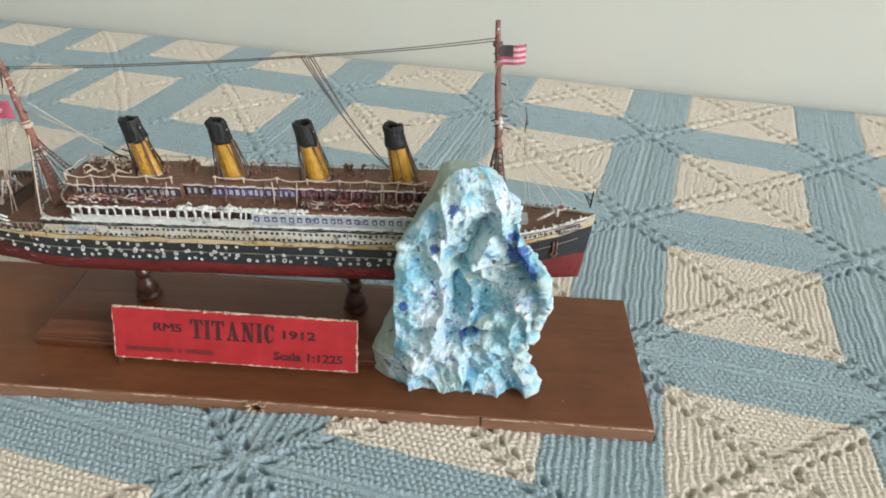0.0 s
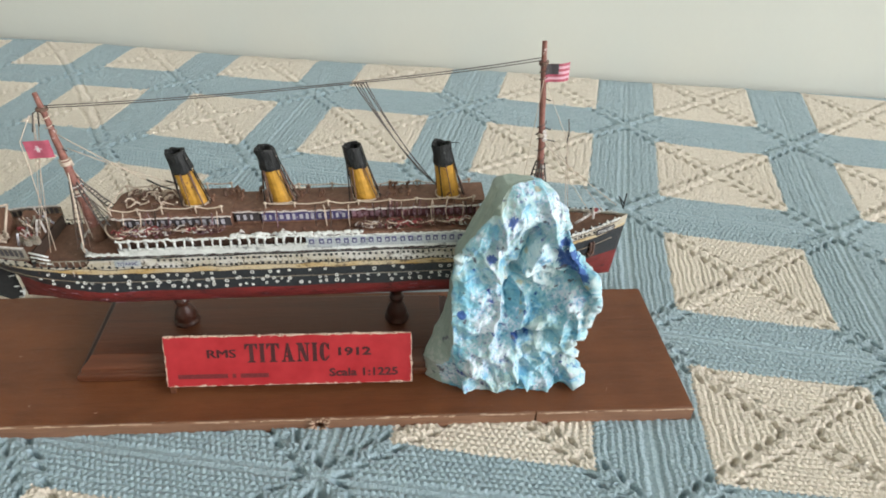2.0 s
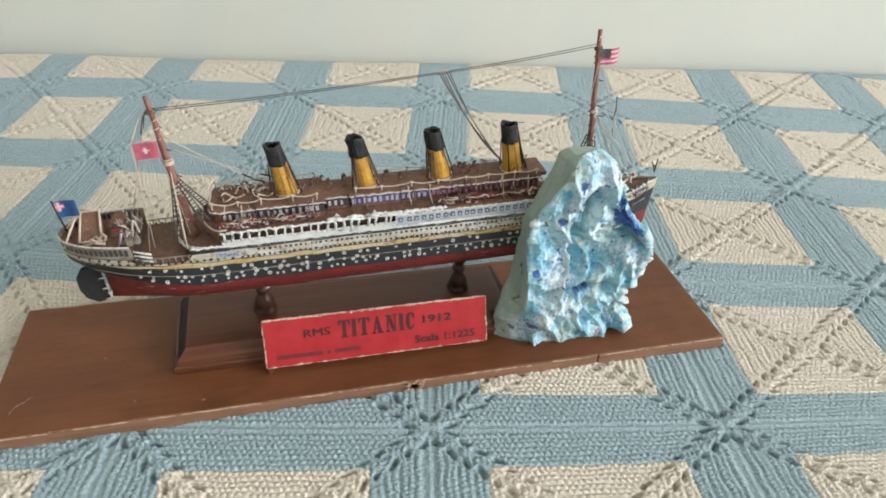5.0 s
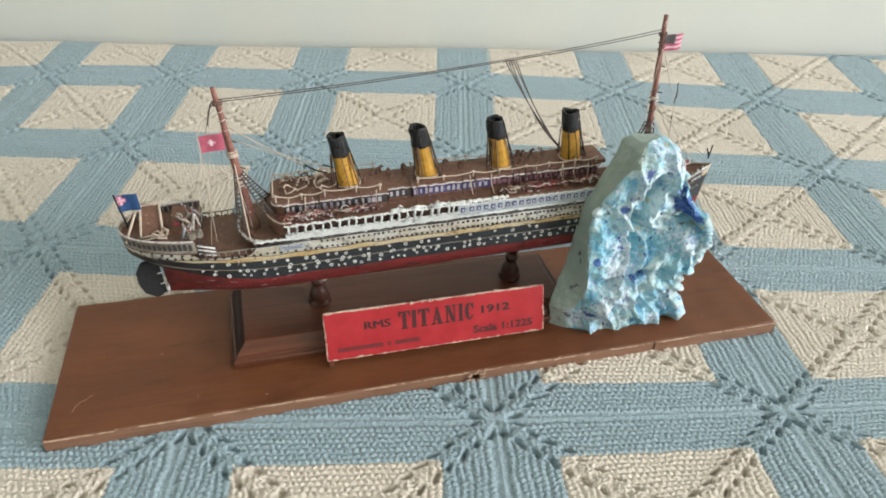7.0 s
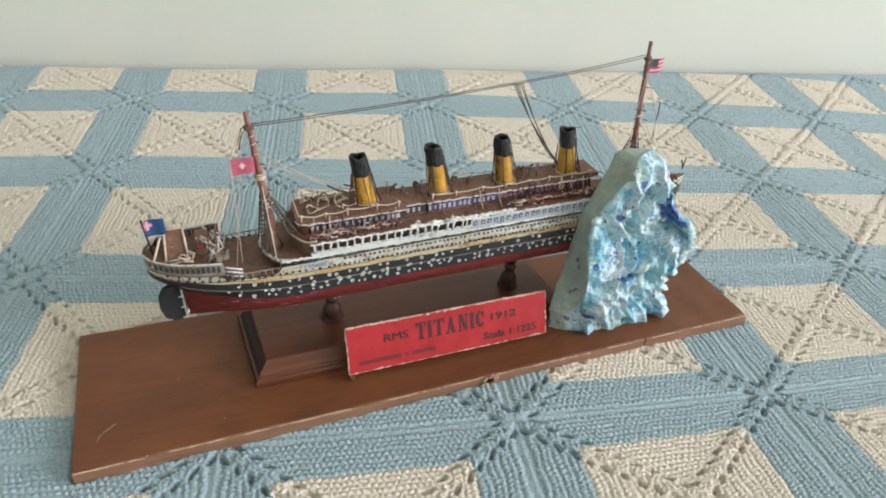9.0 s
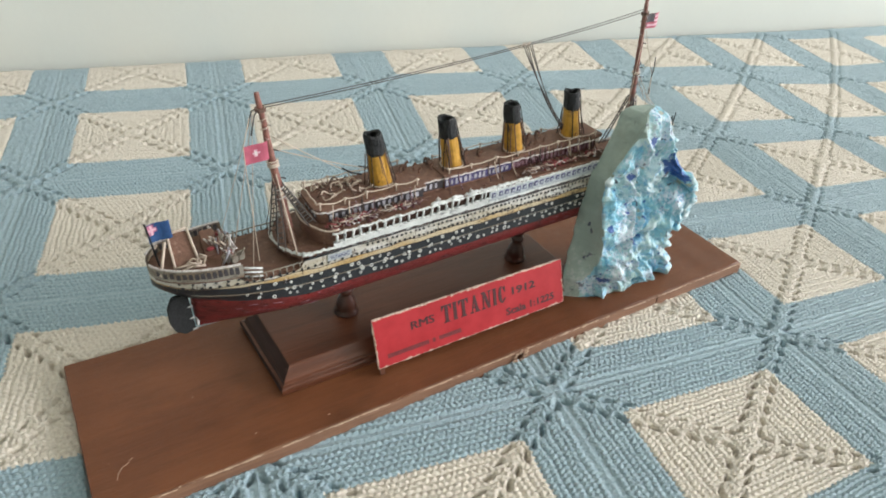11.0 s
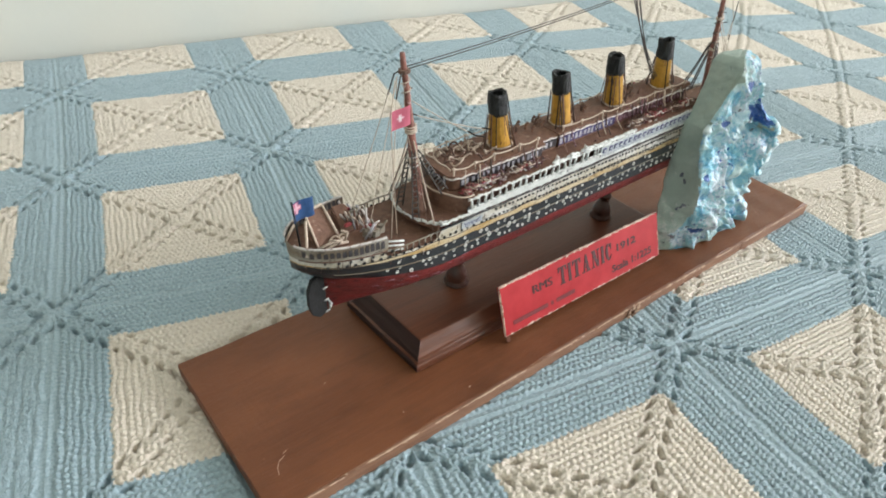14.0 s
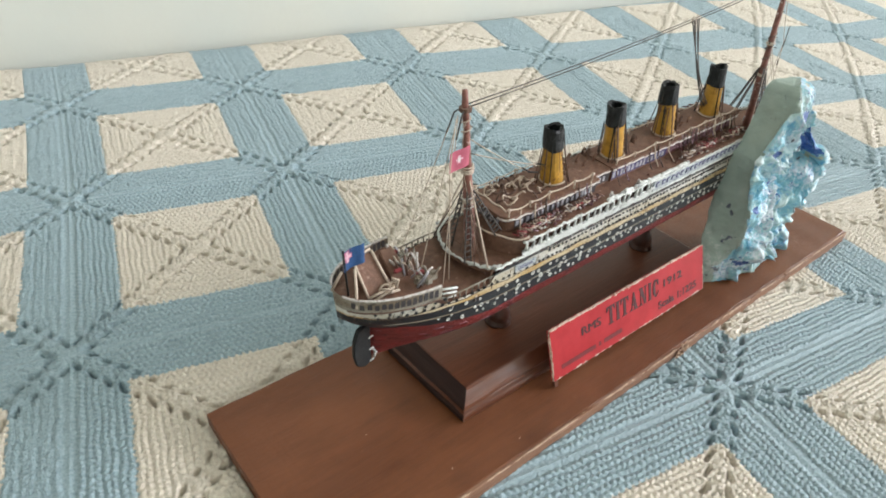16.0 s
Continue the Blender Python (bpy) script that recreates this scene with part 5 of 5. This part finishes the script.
for s in (-1, 1):
    for k, x in enumerate(np.linspace(-86.5, -71.5, 8)):
        thread([(x, s * (half_beam(x, 52) - 0.5), 51.4), (x, s * (half_beam(x, 52) - 0.4), 53.6)], 0.22, M["grey"], name="rail_post", n=5)
    thread([(x, s * (half_beam(x, 52) - 0.4), 53.7 + rng.uniform(-0.1, 0.1)) for x in np.linspace(-88, -70.5, 12)], 0.25, M["grey"], name="rail")

# bow fittings: hatch, small crane, anchors
part("fore_hatch", box((0.0815, -0.0026, 0.0525), (0.0872, 0.0026, 0.0547), bevel=0.0003), M["paleblue"], ship, "pale hatch on the fore deck")
for pts in ([(92, -1.5, 55), (97.5, 0.5, 57.5)], [(94, 1.8, 55.2), (99.0, -0.6, 58.2)], [(96.5, -1.6, 55.6), (96.9, 0.4, 59.2)], [(90, -2.4, 54.6), (94, -1.4, 56.5)]):
    thread(pts, 0.42, M["trimwhite"], name="crane_arm", n=6)
part("red_fitting", box((0.0966, -0.0006, 0.0577), (0.0984, 0.0006, 0.0590), bevel=0.0003), M["redwire"], ship, "small red fitting")
for s in (-1, 1):
    for k, x in enumerate(np.linspace(80, 104, 9)):
        z = rail_top(x)
        thread([(x, s * (half_beam(x, z) - 0.4), z), (x, s * (half_beam(x, z) - 0.4), z + 1.0)], 0.28, M["rawwhite"], name="rail_post", n=5)
    for dx in (0, 1.1):
        x = 95.6 + dx
        z = 44.0
        thread([(x, s * (half_beam(x, 48) + 0.5), 48.6), (x + 0.2, s * (half_beam(x, z) + 0.55), 45.5), (x - 0.2, s * (half_beam(x, 42) + 0.6), 42.6)], 0.5, M["rust"], name="anchor_chain", n=6)
    thread([(94.8, s * (half_beam(95, 43) + 0.7), 44.2), (96.1, s * (half_beam(96, 42) + 0.8), 42.4), (97.4, s * (half_beam(97, 43) + 0.7), 44.0)], 0.45, M["rust"], name="anchor", n=6)

# rudder and propeller
bm = bmesh.new()
out = [(-104.6, 46.5), (-110.6, 47.0), (-112.9, 44.0), (-113.3, 39.0), (-112.0, 34.5), (-108.6, 31.4), (-104.6, 31.0)]
for y in (-2.0, -0.4):
    bm.faces.new([bm.verts.new(Vector((-104.6 + (x + 104.6) * 0.83, y + (x + 104.6) * 0.37, z)) * mm) for x, z in (out if y > -1 else out[::-1])])
bm.verts.ensure_lookup_table()
n = len(out)
for i in range(n):
    bm.faces.new((bm.verts[n + i], bm.verts[n + (i + 1) % n], bm.verts[n - 1 - (i + 1) % n], bm.verts[n - 1 - i]))
bmesh.ops.bevel(bm, geom=list(bm.edges), offset=0.0003, segments=2, affect="EDGES")
bmesh.ops.recalc_face_normals(bm, faces=bm.faces)
part("rudder", bm, M["soot"], ship, "black rudder")
for k in range(3):
    a = 2.1 * k + 0.4
    thread([(-103.4, -2.0, 34.0), (-103.8, -2.0 + 1.5 * math.cos(a), 34.0 + 1.5 * math.sin(a))], 0.4, M["rawwhite"], name="propeller_blade")
for k in range(3):
    z = 31.8 + 4.6 * k
    thread([(-105.6, -2.5, z), (-104.0, -2.2, z)], 0.25, M["rawwhite"], name="rudder_hinge")


# ---- the iceberg ----
def serif_letter(ch, x0, y0, w, h):
    """One capital of a fat-face serif alphabet, in the plane of the name plate; strokes are measured in shares of the height."""
    k = w / h
    st, th, sf = 0.20, 0.07, 0.06   # stem, hairline, serif

    def bar(xa, xb, ya, yb):
        return [(xa, ya), (xb, ya), (xb, yb), (xa, yb)]

    def foot(c, half, y, up):
        """A thin serif with a sloped bracket."""
        d = sf if up else -sf
        return [(c - half, y), (c + half, y), (c + half, y + d * 0.7), (c + half * 0.5, y + d * 1.6), (c - half * 0.5, y + d * 1.6), (c - half, y + d * 0.7)]
    if ch == "I":
        shapes = [bar(k / 2 - st / 2, k / 2 + st / 2, 0, 1), foot(k / 2, k * 0.48, 0, True), foot(k / 2, k * 0.48, 1, False)]
    elif ch == "T":
        shapes = [bar(k / 2 - st / 2, k / 2 + st / 2, 0, 1), foot(k / 2, st, 0, True), bar(0.02, k - 0.02, 1 - th, 1),
                  [(0, 0.70), (0.04, 0.70), (0.17, 1 - th), (0.0, 1.0)], [(k, 0.70), (k, 1.0), (k - 0.17, 1 - th), (k - 0.04, 0.70)]]
    elif ch == "A":
        shapes = [[(0.1, 0), (0.1 + th, 0), (k / 2 + 0.05, 1), (k / 2 - 0.04, 1)], [(k - 0.12 - st, 0), (k - 0.08, 0), (k / 2 + 0.05, 1), (k / 2 - 0.06, 1)],
                  bar(k * 0.27, k * 0.68, 0.27, 0.27 + th), foot(0.13, 0.13, 0, True), foot(k - 0.18, 0.18, 0, True)]
    elif ch == "N":
        shapes = [bar(0.11, 0.11 + th, 0, 1), bar(k - 0.11 - th, k - 0.11, 0, 1), [(0.05, 1), (0.05 + st * 1.2, 1), (k - 0.11, 0), (k - 0.11 - st * 0.8, 0)],
                  foot(0.14, 0.13, 0, True), foot(k - 0.14, 0.13, 1, False), foot(0.10, 0.10, 1, False)]
    else:
        arc = [radians(a) for a in np.linspace(42, 318, 25)]
        rx, ry = k / 2, 0.5
        shapes = [[(rx + (rx - 0.02) * math.cos(p), ry + 0.5 * math.sin(p)), (rx + (rx - 0.02) * math.cos(q), ry + 0.5 * math.sin(q)),
                   (rx + 0.04 + (rx - st * 0.95) * math.cos(q), ry + (0.5 - th) * math.sin(q)), (rx + 0.04 + (rx - st * 0.95) * math.cos(p), ry + (0.5 - th) * math.sin(p))] for p, q in zip(arc, arc[1:])]
        shapes += [[(k - 0.07, 0.62), (k - 0.02, 0.62), (k - 0.02, 0.97), (k - 0.06, 0.97), (k - 0.15, 0.80)], [(k - 0.05, 0.30), (k - 0.15, 0.16), (k - 0.10, 0.12), (k, 0.28)]]
    bm = bmesh.new()
    for n_, pts in enumerate(shapes):
        loft([[(x0 + px * h, y0 + py * h, z) for px, py in pts] for z in (0.00002, 0.00014 + 0.000002 * n_)], bm, closed=True)
        bm.verts.ensure_lookup_table()
        bm.faces.new(bm.verts[-len(pts):])
    bmesh.ops.recalc_face_normals(bm, faces=bm.faces)
    part("lettering", bm, M["ink"], sign)


def sign_text():
    """Lettering on the name plate; the maker's line is kept as plain bars."""
    def put(text, x0, x1, y, h, bold, lift=0.0):
        words(text, (x1 - x0) * SW, h, Matrix.Translation((-SW / 2 + x0 * SW, y, 0.00008 + lift)), M["ink"], sign, "lettering", 0.00008, bold)
    for k in range(3):
        put("RMS", 0.168 + 0.0021 * k, 0.281 + 0.0021 * k, 0.0104, 0.0031, 0.0, 0.00001 * k)
    # the title, letter by letter: thick stems, hairlines and bracketed serifs
    x, y0, hh, total = 0.318, 0.0085, 0.0070, 0.350
    for ch, w in zip("TITANIC", (0.165, 0.085, 0.165, 0.18, 0.18, 0.085, 0.14)):
        serif_letter(ch, -SW / 2 + (x + 0.008 * total) * SW, y0, (w - 0.016) * total * SW, hh)
        x += w * total
    put("1912", 0.70, 0.835, 0.0104, 0.0032, 0.035)
    put("Scala 1:1225", 0.66, 0.945, 0.0026, 0.0031, 0.03)
    x = 0.045
    for w in (0.20, 0.015, 0.115):
        part("text_bar", box((-SW / 2 + x * SW, 0.0028, 0.00002), (-SW / 2 + (x + w) * SW, 0.0044, 0.00012)), M["faintink"], sign)
        x += w + 0.018


sign_text()


def ice_materials():
    m = Nodes("iceberg_paint", 0.45, 0.0, 0.38)
    vec = m.add("ShaderNodeVectorMath", operation="ADD")
    m.link(m.geo, vec.inputs[0])
    sc = m.add("ShaderNodeVectorMath", operation="SCALE")
    nn = m.add("ShaderNodeTexNoise")
    nn.inputs["Scale"].default_value, nn.inputs["Detail"].default_value = 90, 3
    m.link(m.geo, nn.inputs["Vector"])
    m.link(nn.outputs["Color"], sc.inputs[0])
    sc.inputs["Scale"].default_value = 0.010
    m.link(sc.outputs[0], vec.inputs[1])
    v = vec.outputs[0]
    drag = m.noise(m.scaled(620, 620, 330, 0.0, v), 1.0, 6, 0.75)      # bristle marks
    speck = m.noise(m.geo, 950, 4, 0.7)

    def area(scale, seed, lo, hi, brush=0.35, top=1.0):
        """A brushed area: a broad shape whose edge breaks up along the bristle marks."""
        off = m.add("ShaderNodeVectorMath", operation="ADD")
        m.link(v, off.inputs[0])
        off.inputs[1].default_value = (seed * 0.37, seed * 0.71, seed * 0.13)
        big = m.noise(off.outputs[0], scale, 2, 0.5)
        f = m.math("ADD", big, m.math("MULTIPLY", m.math("SUBTRACT", drag, 0.5), brush))
        return m.ramp(f, (lo, (0, 0, 0)), (hi, (top, top, top)))
    tone = m.noise(v, 55, 3, 0.5)
    col = m.ramp(tone, (0.34, (0.18, 0.43, 0.52)), (0.5, (0.31, 0.53, 0.58)), (0.64, (0.44, 0.59, 0.57)))
    col = m.mix(area(75, 1, 0.46, 0.66, 1.1, 0.85), col, (0.16, 0.45, 0.60))
    col = m.mix(area(110, 2, 0.52, 0.66, 0.8, 0.7), col, (0.38, 0.50, 0.48))
    col = m.mix(area(95, 3, 0.50, 0.66, 1.3, 0.85), col, (0.64, 0.74, 0.76))
    col = m.mix(area(190, 4, 0.55, 0.67, 1.0, 0.8), col, (0.06, 0.28, 0.48))
    # by curvature: creases a darker blue, crests paler, broken up along the bristle marks
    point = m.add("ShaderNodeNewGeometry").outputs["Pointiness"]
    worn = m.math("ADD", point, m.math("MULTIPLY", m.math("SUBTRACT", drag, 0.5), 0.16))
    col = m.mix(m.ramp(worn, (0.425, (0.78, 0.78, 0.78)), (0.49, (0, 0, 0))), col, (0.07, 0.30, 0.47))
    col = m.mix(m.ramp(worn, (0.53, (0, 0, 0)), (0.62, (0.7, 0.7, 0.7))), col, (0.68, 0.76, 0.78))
    # scrubbed lilac-white with dark pinholes
    lil = area(48, 6, 0.52, 0.62, 0.9)
    col = m.mix(m.math("MULTIPLY", lil, m.ramp(speck, (0.44, (0, 0, 0)), (0.52, (0.75, 0.75, 0.75)))), col, (0.60, 0.62, 0.71))
    col = m.mix(m.math("MULTIPLY", lil, m.ramp(m.noise(m.geo, 560, 2, 0.4), (0.62, (0, 0, 0)), (0.66, (0.75, 0.75, 0.75)))), col, (0.09, 0.12, 0.26))
    col = m.mix(area(170, 7, 0.70, 0.73, 0.35, 0.95), col, (0.012, 0.055, 0.26))
    # single dabs of deep blue, x and z in metres
    flat_v = m.scaled(1, 0, 1)
    for cx, cz, r in ((0.0815, 0.0575, 0.0034), (0.0795, 0.0630, 0.0020), (0.0850, 0.0535, 0.0022), (0.0665, 0.0275, 0.0015), (0.0700, 0.0285, 0.0012), (0.0565, 0.0585, 0.0016), (0.0620, 0.0735, 0.0018), (0.0475, 0.0395, 0.0015), (0.0480, 0.0160, 0.0018), (0.0525, 0.0120, 0.0013)):
        dist = m.add("ShaderNodeVectorMath", operation="DISTANCE")
        m.link(flat_v, dist.inputs[0])
        dist.inputs[1].default_value = (cx, 0, cz)
        f = m.math("ADD", m.math("MULTIPLY", dist.outputs["Value"], 0.5 / r), m.math("MULTIPLY", m.math("SUBTRACT", drag, 0.5), 1.6))
        col = m.mix(m.ramp(f, (0.42, (0.9, 0.9, 0.9)), (0.52, (0, 0, 0))), col, (0.012, 0.06, 0.28))
    col = m.mix(area(240, 8, 0.68, 0.70, 0.2, 0.9), col, (0.10, 0.10, 0.13))
    col = m.mix(area(110, 9, 0.69, 0.72, 0.2, 0.7), col, (0.34, 0.30, 0.16))
    m.colour(col).rough(drag, 0.36, 0.65).bump(m.math("ADD", drag, m.math("MULTIPLY", speck, 0.5)), 0.00045, 0.8)
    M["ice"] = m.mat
    f = Nodes("iceberg_bare_side", 0.55, 0.0, 0.4)
    a = f.noise(f.geo, 90, 4)
    sp = f.noise(f.geo, 210, 2, 0.5)
    c = f.ramp(a, (0.3, (0.235, 0.305, 0.27)), (0.7, (0.335, 0.415, 0.375)))
    c = f.mix(f.ramp(sp, (0.675, (0, 0, 0)), (0.71, (0.9, 0.9, 0.9))), c, (0.05, 0.06, 0.10))
    # stray brush dabs along the foot
    z = f.add("ShaderNodeSeparateXYZ")
    f.link(f.geo, z.inputs[0])
    low = f.math("SUBTRACT", f.noise(f.geo, 330, 4, 0.7), f.math("MULTIPLY", z.outputs[2], 7.0))
    c = f.mix(f.ramp(low, (0.38, (0, 0, 0)), (0.45, (0.6, 0.6, 0.6))), c, (0.44, 0.47, 0.47))
    c = f.mix(f.ramp(f.noise(f.geo, 60, 3, 0.6), (0.55, (0, 0, 0)), (0.7, (0.5, 0.5, 0.5))), c, (0.31, 0.36, 0.30))
    f.colour(c).bump(f.noise(f.geo, 300, 4), 0.0005)
    M["ice_bare"] = f.mat


ice_materials()


def build_iceberg():
    """Crumpled front and a smoother bare flank. Rows: height, left x and y, crest x, crest y, right x, right y, middle y, all in mm."""
    keys = ((4.6, 36.5, 18.5, 50, 12.0, 87.5, 14.5, 11.0), (14, 35.5, 19.5, 47, 11, 86.5, 13.0, 11.5), (24, 40, 24, 45.5, 10.5, 87, 11.5, 13), (33, 44, 26.5, 45, 10.5, 88.5, 10.5, 15.5), (38, 45, 27, 45, 12, 89.5, 10.5, 18), (44, 45, 27, 45, 14, 91, 10, 20),
            (51, 45.8, 27, 45, 16, 89.5, 10.5, 20.5), (58, 47, 27, 46, 17, 84, 14, 20), (66, 50.5, 27, 51, 16.5, 81, 17.5, 19.5), (75, 55.5, 28, 56, 16.5, 77.5, 20, 18.5), (79, 57, 28.5, 58, 16, 75, 21, 18.5), (82.2, 57.5, 28.5, 58.8, 16.5, 70.5, 22, 19.5))
    H, n = 250, (34, 190, 34, 20)
    rows = []
    zs = np.linspace(4.6, 82.2, H)
    tab = np.array(keys)
    for z in zs:
        L, ly, cx, cy, R, ry, my = (np.interp(z, tab[:, 0], tab[:, c]) for c in range(1, 8))
        bl, cr, md, rf, br = (L, ly), (cx, cy), (0.5 * (cx + R), my), (R, ry), (R - 5, 28.0)
        row = []
        for i in range(n[0]):
            t = i / n[0]
            row.append((bl[0] + (cr[0] - bl[0]) * t, bl[1] + (cr[1] - bl[1]) * t - 1.2 * math.sin(math.pi * t)))
        for i in range(n[1]):
            t = i / n[1]
            x = cr[0] + (rf[0] - cr[0]) * t
            y = (1 - t) ** 2 * cr[1] + 2 * t * (1 - t) * (2 * md[1] - 0.5 * cr[1] - 0.5 * rf[1]) + t * t * rf[1]
            row.append((x, y))
        for i in range(n[2]):
            t = i / n[2]
            row.append((rf[0] + (br[0] - rf[0]) * t + 1.5 * math.sin(math.pi * t), rf[1] + (br[1] - rf[1]) * t))
        for i in range(n[3]):
            t = i / n[3]
            row.append((br[0] + (bl[0] - br[0]) * t, br[1] + (bl[1] - br[1]) * t + 1.5 * math.sin(math.pi * t)))
        k = 1.0 - 0.34 * max(0.0, (z - 79.6) / 2.6) ** 2.2
        gx, gy = 0.5 * (L + R), 24.0
        rows.append([Vector((gx + (x - gx) * k, gy + (y - gy) * k, z)) * mm for x, y in row])
    bm = loft(rows, closed=True)
    bm.verts.ensure_lookup_table()
    N = len(rows[0])
    cap_top, cap_low = bm.faces.new(bm.verts[-N:]), bm.faces.new(bm.verts[:N][::-1])
    bmesh.ops.recalc_face_normals(bm, faces=bm.faces)
    bm.normal_update()
    # the large folds of the crumpled face: ridges and furrows (height, width, then x, z along each), and bulges (x, z, radii, height)
    folds = ((4.2, 3.0, (69, 84), (60, 68), (58, 53), (57, 36), (53, 22), (49, 8)), (-3.4, 3.0, (73, 72), (69, 60), (65, 48), (61, 35), (60, 23)), (3.0, 2.2, (80, 70), (74, 60), (70, 50)),
             (-4.0, 2.0, (78, 52), (84, 51), (90, 47)), (-3.5, 1.6, (60, 26), (66, 26.5), (72, 27.5), (79, 29)), (-3.0, 2.2, (70, 22), (72, 15), (69, 6)), (3.2, 1.8, (64, 21), (68, 14), (74, 10)), (-2.5, 1.6, (82, 24), (80, 14), (84, 6)))
    bulges = ((86, 54, 4.0, 4.5, 2.2), (74, 73, 5, 8, 3.0), (81.5, 58, 4.5, 6, -4.0), (86, 42, 6, 7, 3.5), (74, 33, 8, 5, 4.0), (75, 10, 6, 6, 3.0), (48, 17, 5, 7, 2.5), (63, 9, 3.5, 5, 2.5), (87.5, 8, 3.0, 4, 5.0), (84, 28, 4, 7, 2.0), (50, 46, 4, 9, 2.0))

    def along(x, z, pts):
        """Distance to a bent line and how far along it, 0 to 1."""
        best, where = 1e9, 0.0
        for k, ((ax, az), (bx, bz)) in enumerate(zip(pts, pts[1:])):
            dx, dz = bx - ax, bz - az
            t = min(1.0, max(0.0, ((x - ax) * dx + (z - az) * dz) / (dx * dx + dz * dz)))
            d = math.hypot(x - ax - dx * t, z - az - dz * t)
            if d < best:
                best, where = d, (k + t) / (len(pts) - 1)
        return best, where

    moves = []
    for i, v in enumerate(bm.verts):
        col, row = i % N, i // N
        front = max(0.0, min(1.0, (col - n[0] + 4) / 8)) * max(0.0, min(1.0, (n[0] + n[1] + n[2] - col) / 8))
        p = v.co * 1000
        amp = (1 - front) * (1.0 * noise.noise(p * 0.12) + 0.25 * noise.noise(p * 0.45))
        if front > 0:
            q = p + 3.5 * noise.noise_vector(p * 0.07) + 1.2 * noise.noise_vector(p * 0.3)
            big = 0.0
            for h, w, *pts in folds:
                d, u = along(q.x, q.z, pts)
                big += 1.5 * h * math.exp(-(d / w) ** 1.15) * min(1.0, 0.3 + 5 * min(u, 1 - u))
            for cx, cz, rx, rz, h in bulges:
                big += h * math.exp(-((q.x - cx) / rx) ** 2 - ((q.z - cz) / rz) ** 2)
            q2 = p + 4.0 * noise.noise_vector(p * 0.09 + Vector((7, 3, 1)))
            d1 = noise.voronoi(Vector((q2.x * 0.085, q2.y * 0.085, q2.z * 0.05)))[0]
            fold = min(0.6, d1[1] - d1[0]) * 2.2 - 0.7
            # drapery: thin sharp crests with hollows between, mostly steep, some slanting across
            q3 = p + 8.0 * noise.noise_vector(p * 0.045 + Vector((2, 9, 4))) + 0.8 * noise.noise_vector(p * 0.2)
            for ax, az, run, h, off in ((0.115, 0.045, 0.018, 2.6, 1.0), (0.08, -0.10, 0.03, 2.0, 5.0), (0.04, 0.17, 0.03, 1.3, 9.0), (0.26, -0.08, 0.06, 0.5, 13.0)):
                nz = noise.noise(Vector((q3.x * ax + q3.z * az, (q3.z - q3.x * 0.3) * run, off)))
                fold += h * (max(0.0, 1 - 2.2 * abs(nz)) ** 1.4 - 0.3)
            d2 = noise.voronoi(q2 * 0.17 + Vector((3, 1, 2)))[0]
            d3 = noise.voronoi((p + 1.5 * noise.noise_vector(p * 0.25)) * 0.36)[0]
            fold += 1.1 * (0.5 - min(0.5, d2[1] - d2[0])) - 0.3 + 0.48 * (0.5 - min(0.5, d3[1] - d3[0])) - 0.13 + 0.35 * (d3[0] - 0.4)
            crease = 0.8 * (1 - abs(noise.noise(q2 * 0.13))) ** 3 + 0.4 * (1 - abs(noise.noise(q2 * 0.35))) ** 3 - 0.7
            fine = 0.36 * noise.turbulence(p * 0.5, 3, False) - 0.15
            amp += front * (big * 0.9 + fold + crease + fine)
        edge = min(1.0, row / 6)
        taper = 1.0 - 0.55 * max(0.0, (p.z - 70) / 12.5)
        moves.append(v.normal * amp * 0.001 * taper * (0.35 + 0.65 * edge))
    for v, m_ in zip(bm.verts, moves):
        v.co += m_
        v.co.z = max(v.co.z, TOP + 0.0001)
        v.co.y = min(v.co.y, 0.0302)
    # frayed hem along the board
    for i in range(N):
        v = bm.verts[i]
        k = 0.0042 * max(0.0, noise.noise(Vector((v.co.x, v.co.y, 1)) * 190)) + 0.0012 * noise.noise(Vector((v.co.x, v.co.y, 4)) * 700) + 0.0004
        v.co.x += v.normal.x * k
        v.co.y += v.normal.y * k
        v.co.z = TOP + 0.0001
    for f in bm.faces:
        c = [v.index % N for v in f.verts]
        h = f.calc_center_median().z * 1000
        start = n[0] - 1 + int(3 * noise.noise(Vector((h * 0.12, 3, 0))) + 2.5 * noise.noise(Vector((h * 0.5, 8, 0))) + 17 * max(0.0, min(1.0, (h - 73) / 6)) - (20 + 9 * noise.noise(Vector((h * 0.35, 5, 0)))) * max(0.0, min(1.0, (25 - h) / 15)))
        f.material_index = 0 if min(c) >= start and max(c) < n[0] + n[1] + n[2] - 6 else 1
        f.smooth = True
    cap_top.material_index = 1
    ob = empty("iceberg_model", (0.066, 0.018, TOP), "crumpled papier-mache iceberg painted white and turquoise on the board", "iceberg model")
    bpy.context.view_layer.update()
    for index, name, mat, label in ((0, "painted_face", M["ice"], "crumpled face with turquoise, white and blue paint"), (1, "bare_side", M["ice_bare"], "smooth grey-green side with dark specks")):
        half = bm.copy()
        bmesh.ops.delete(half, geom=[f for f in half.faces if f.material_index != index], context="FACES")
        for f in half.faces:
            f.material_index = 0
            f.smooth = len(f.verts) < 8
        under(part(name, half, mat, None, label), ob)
    bm.free()
    return ob


build_iceberg()
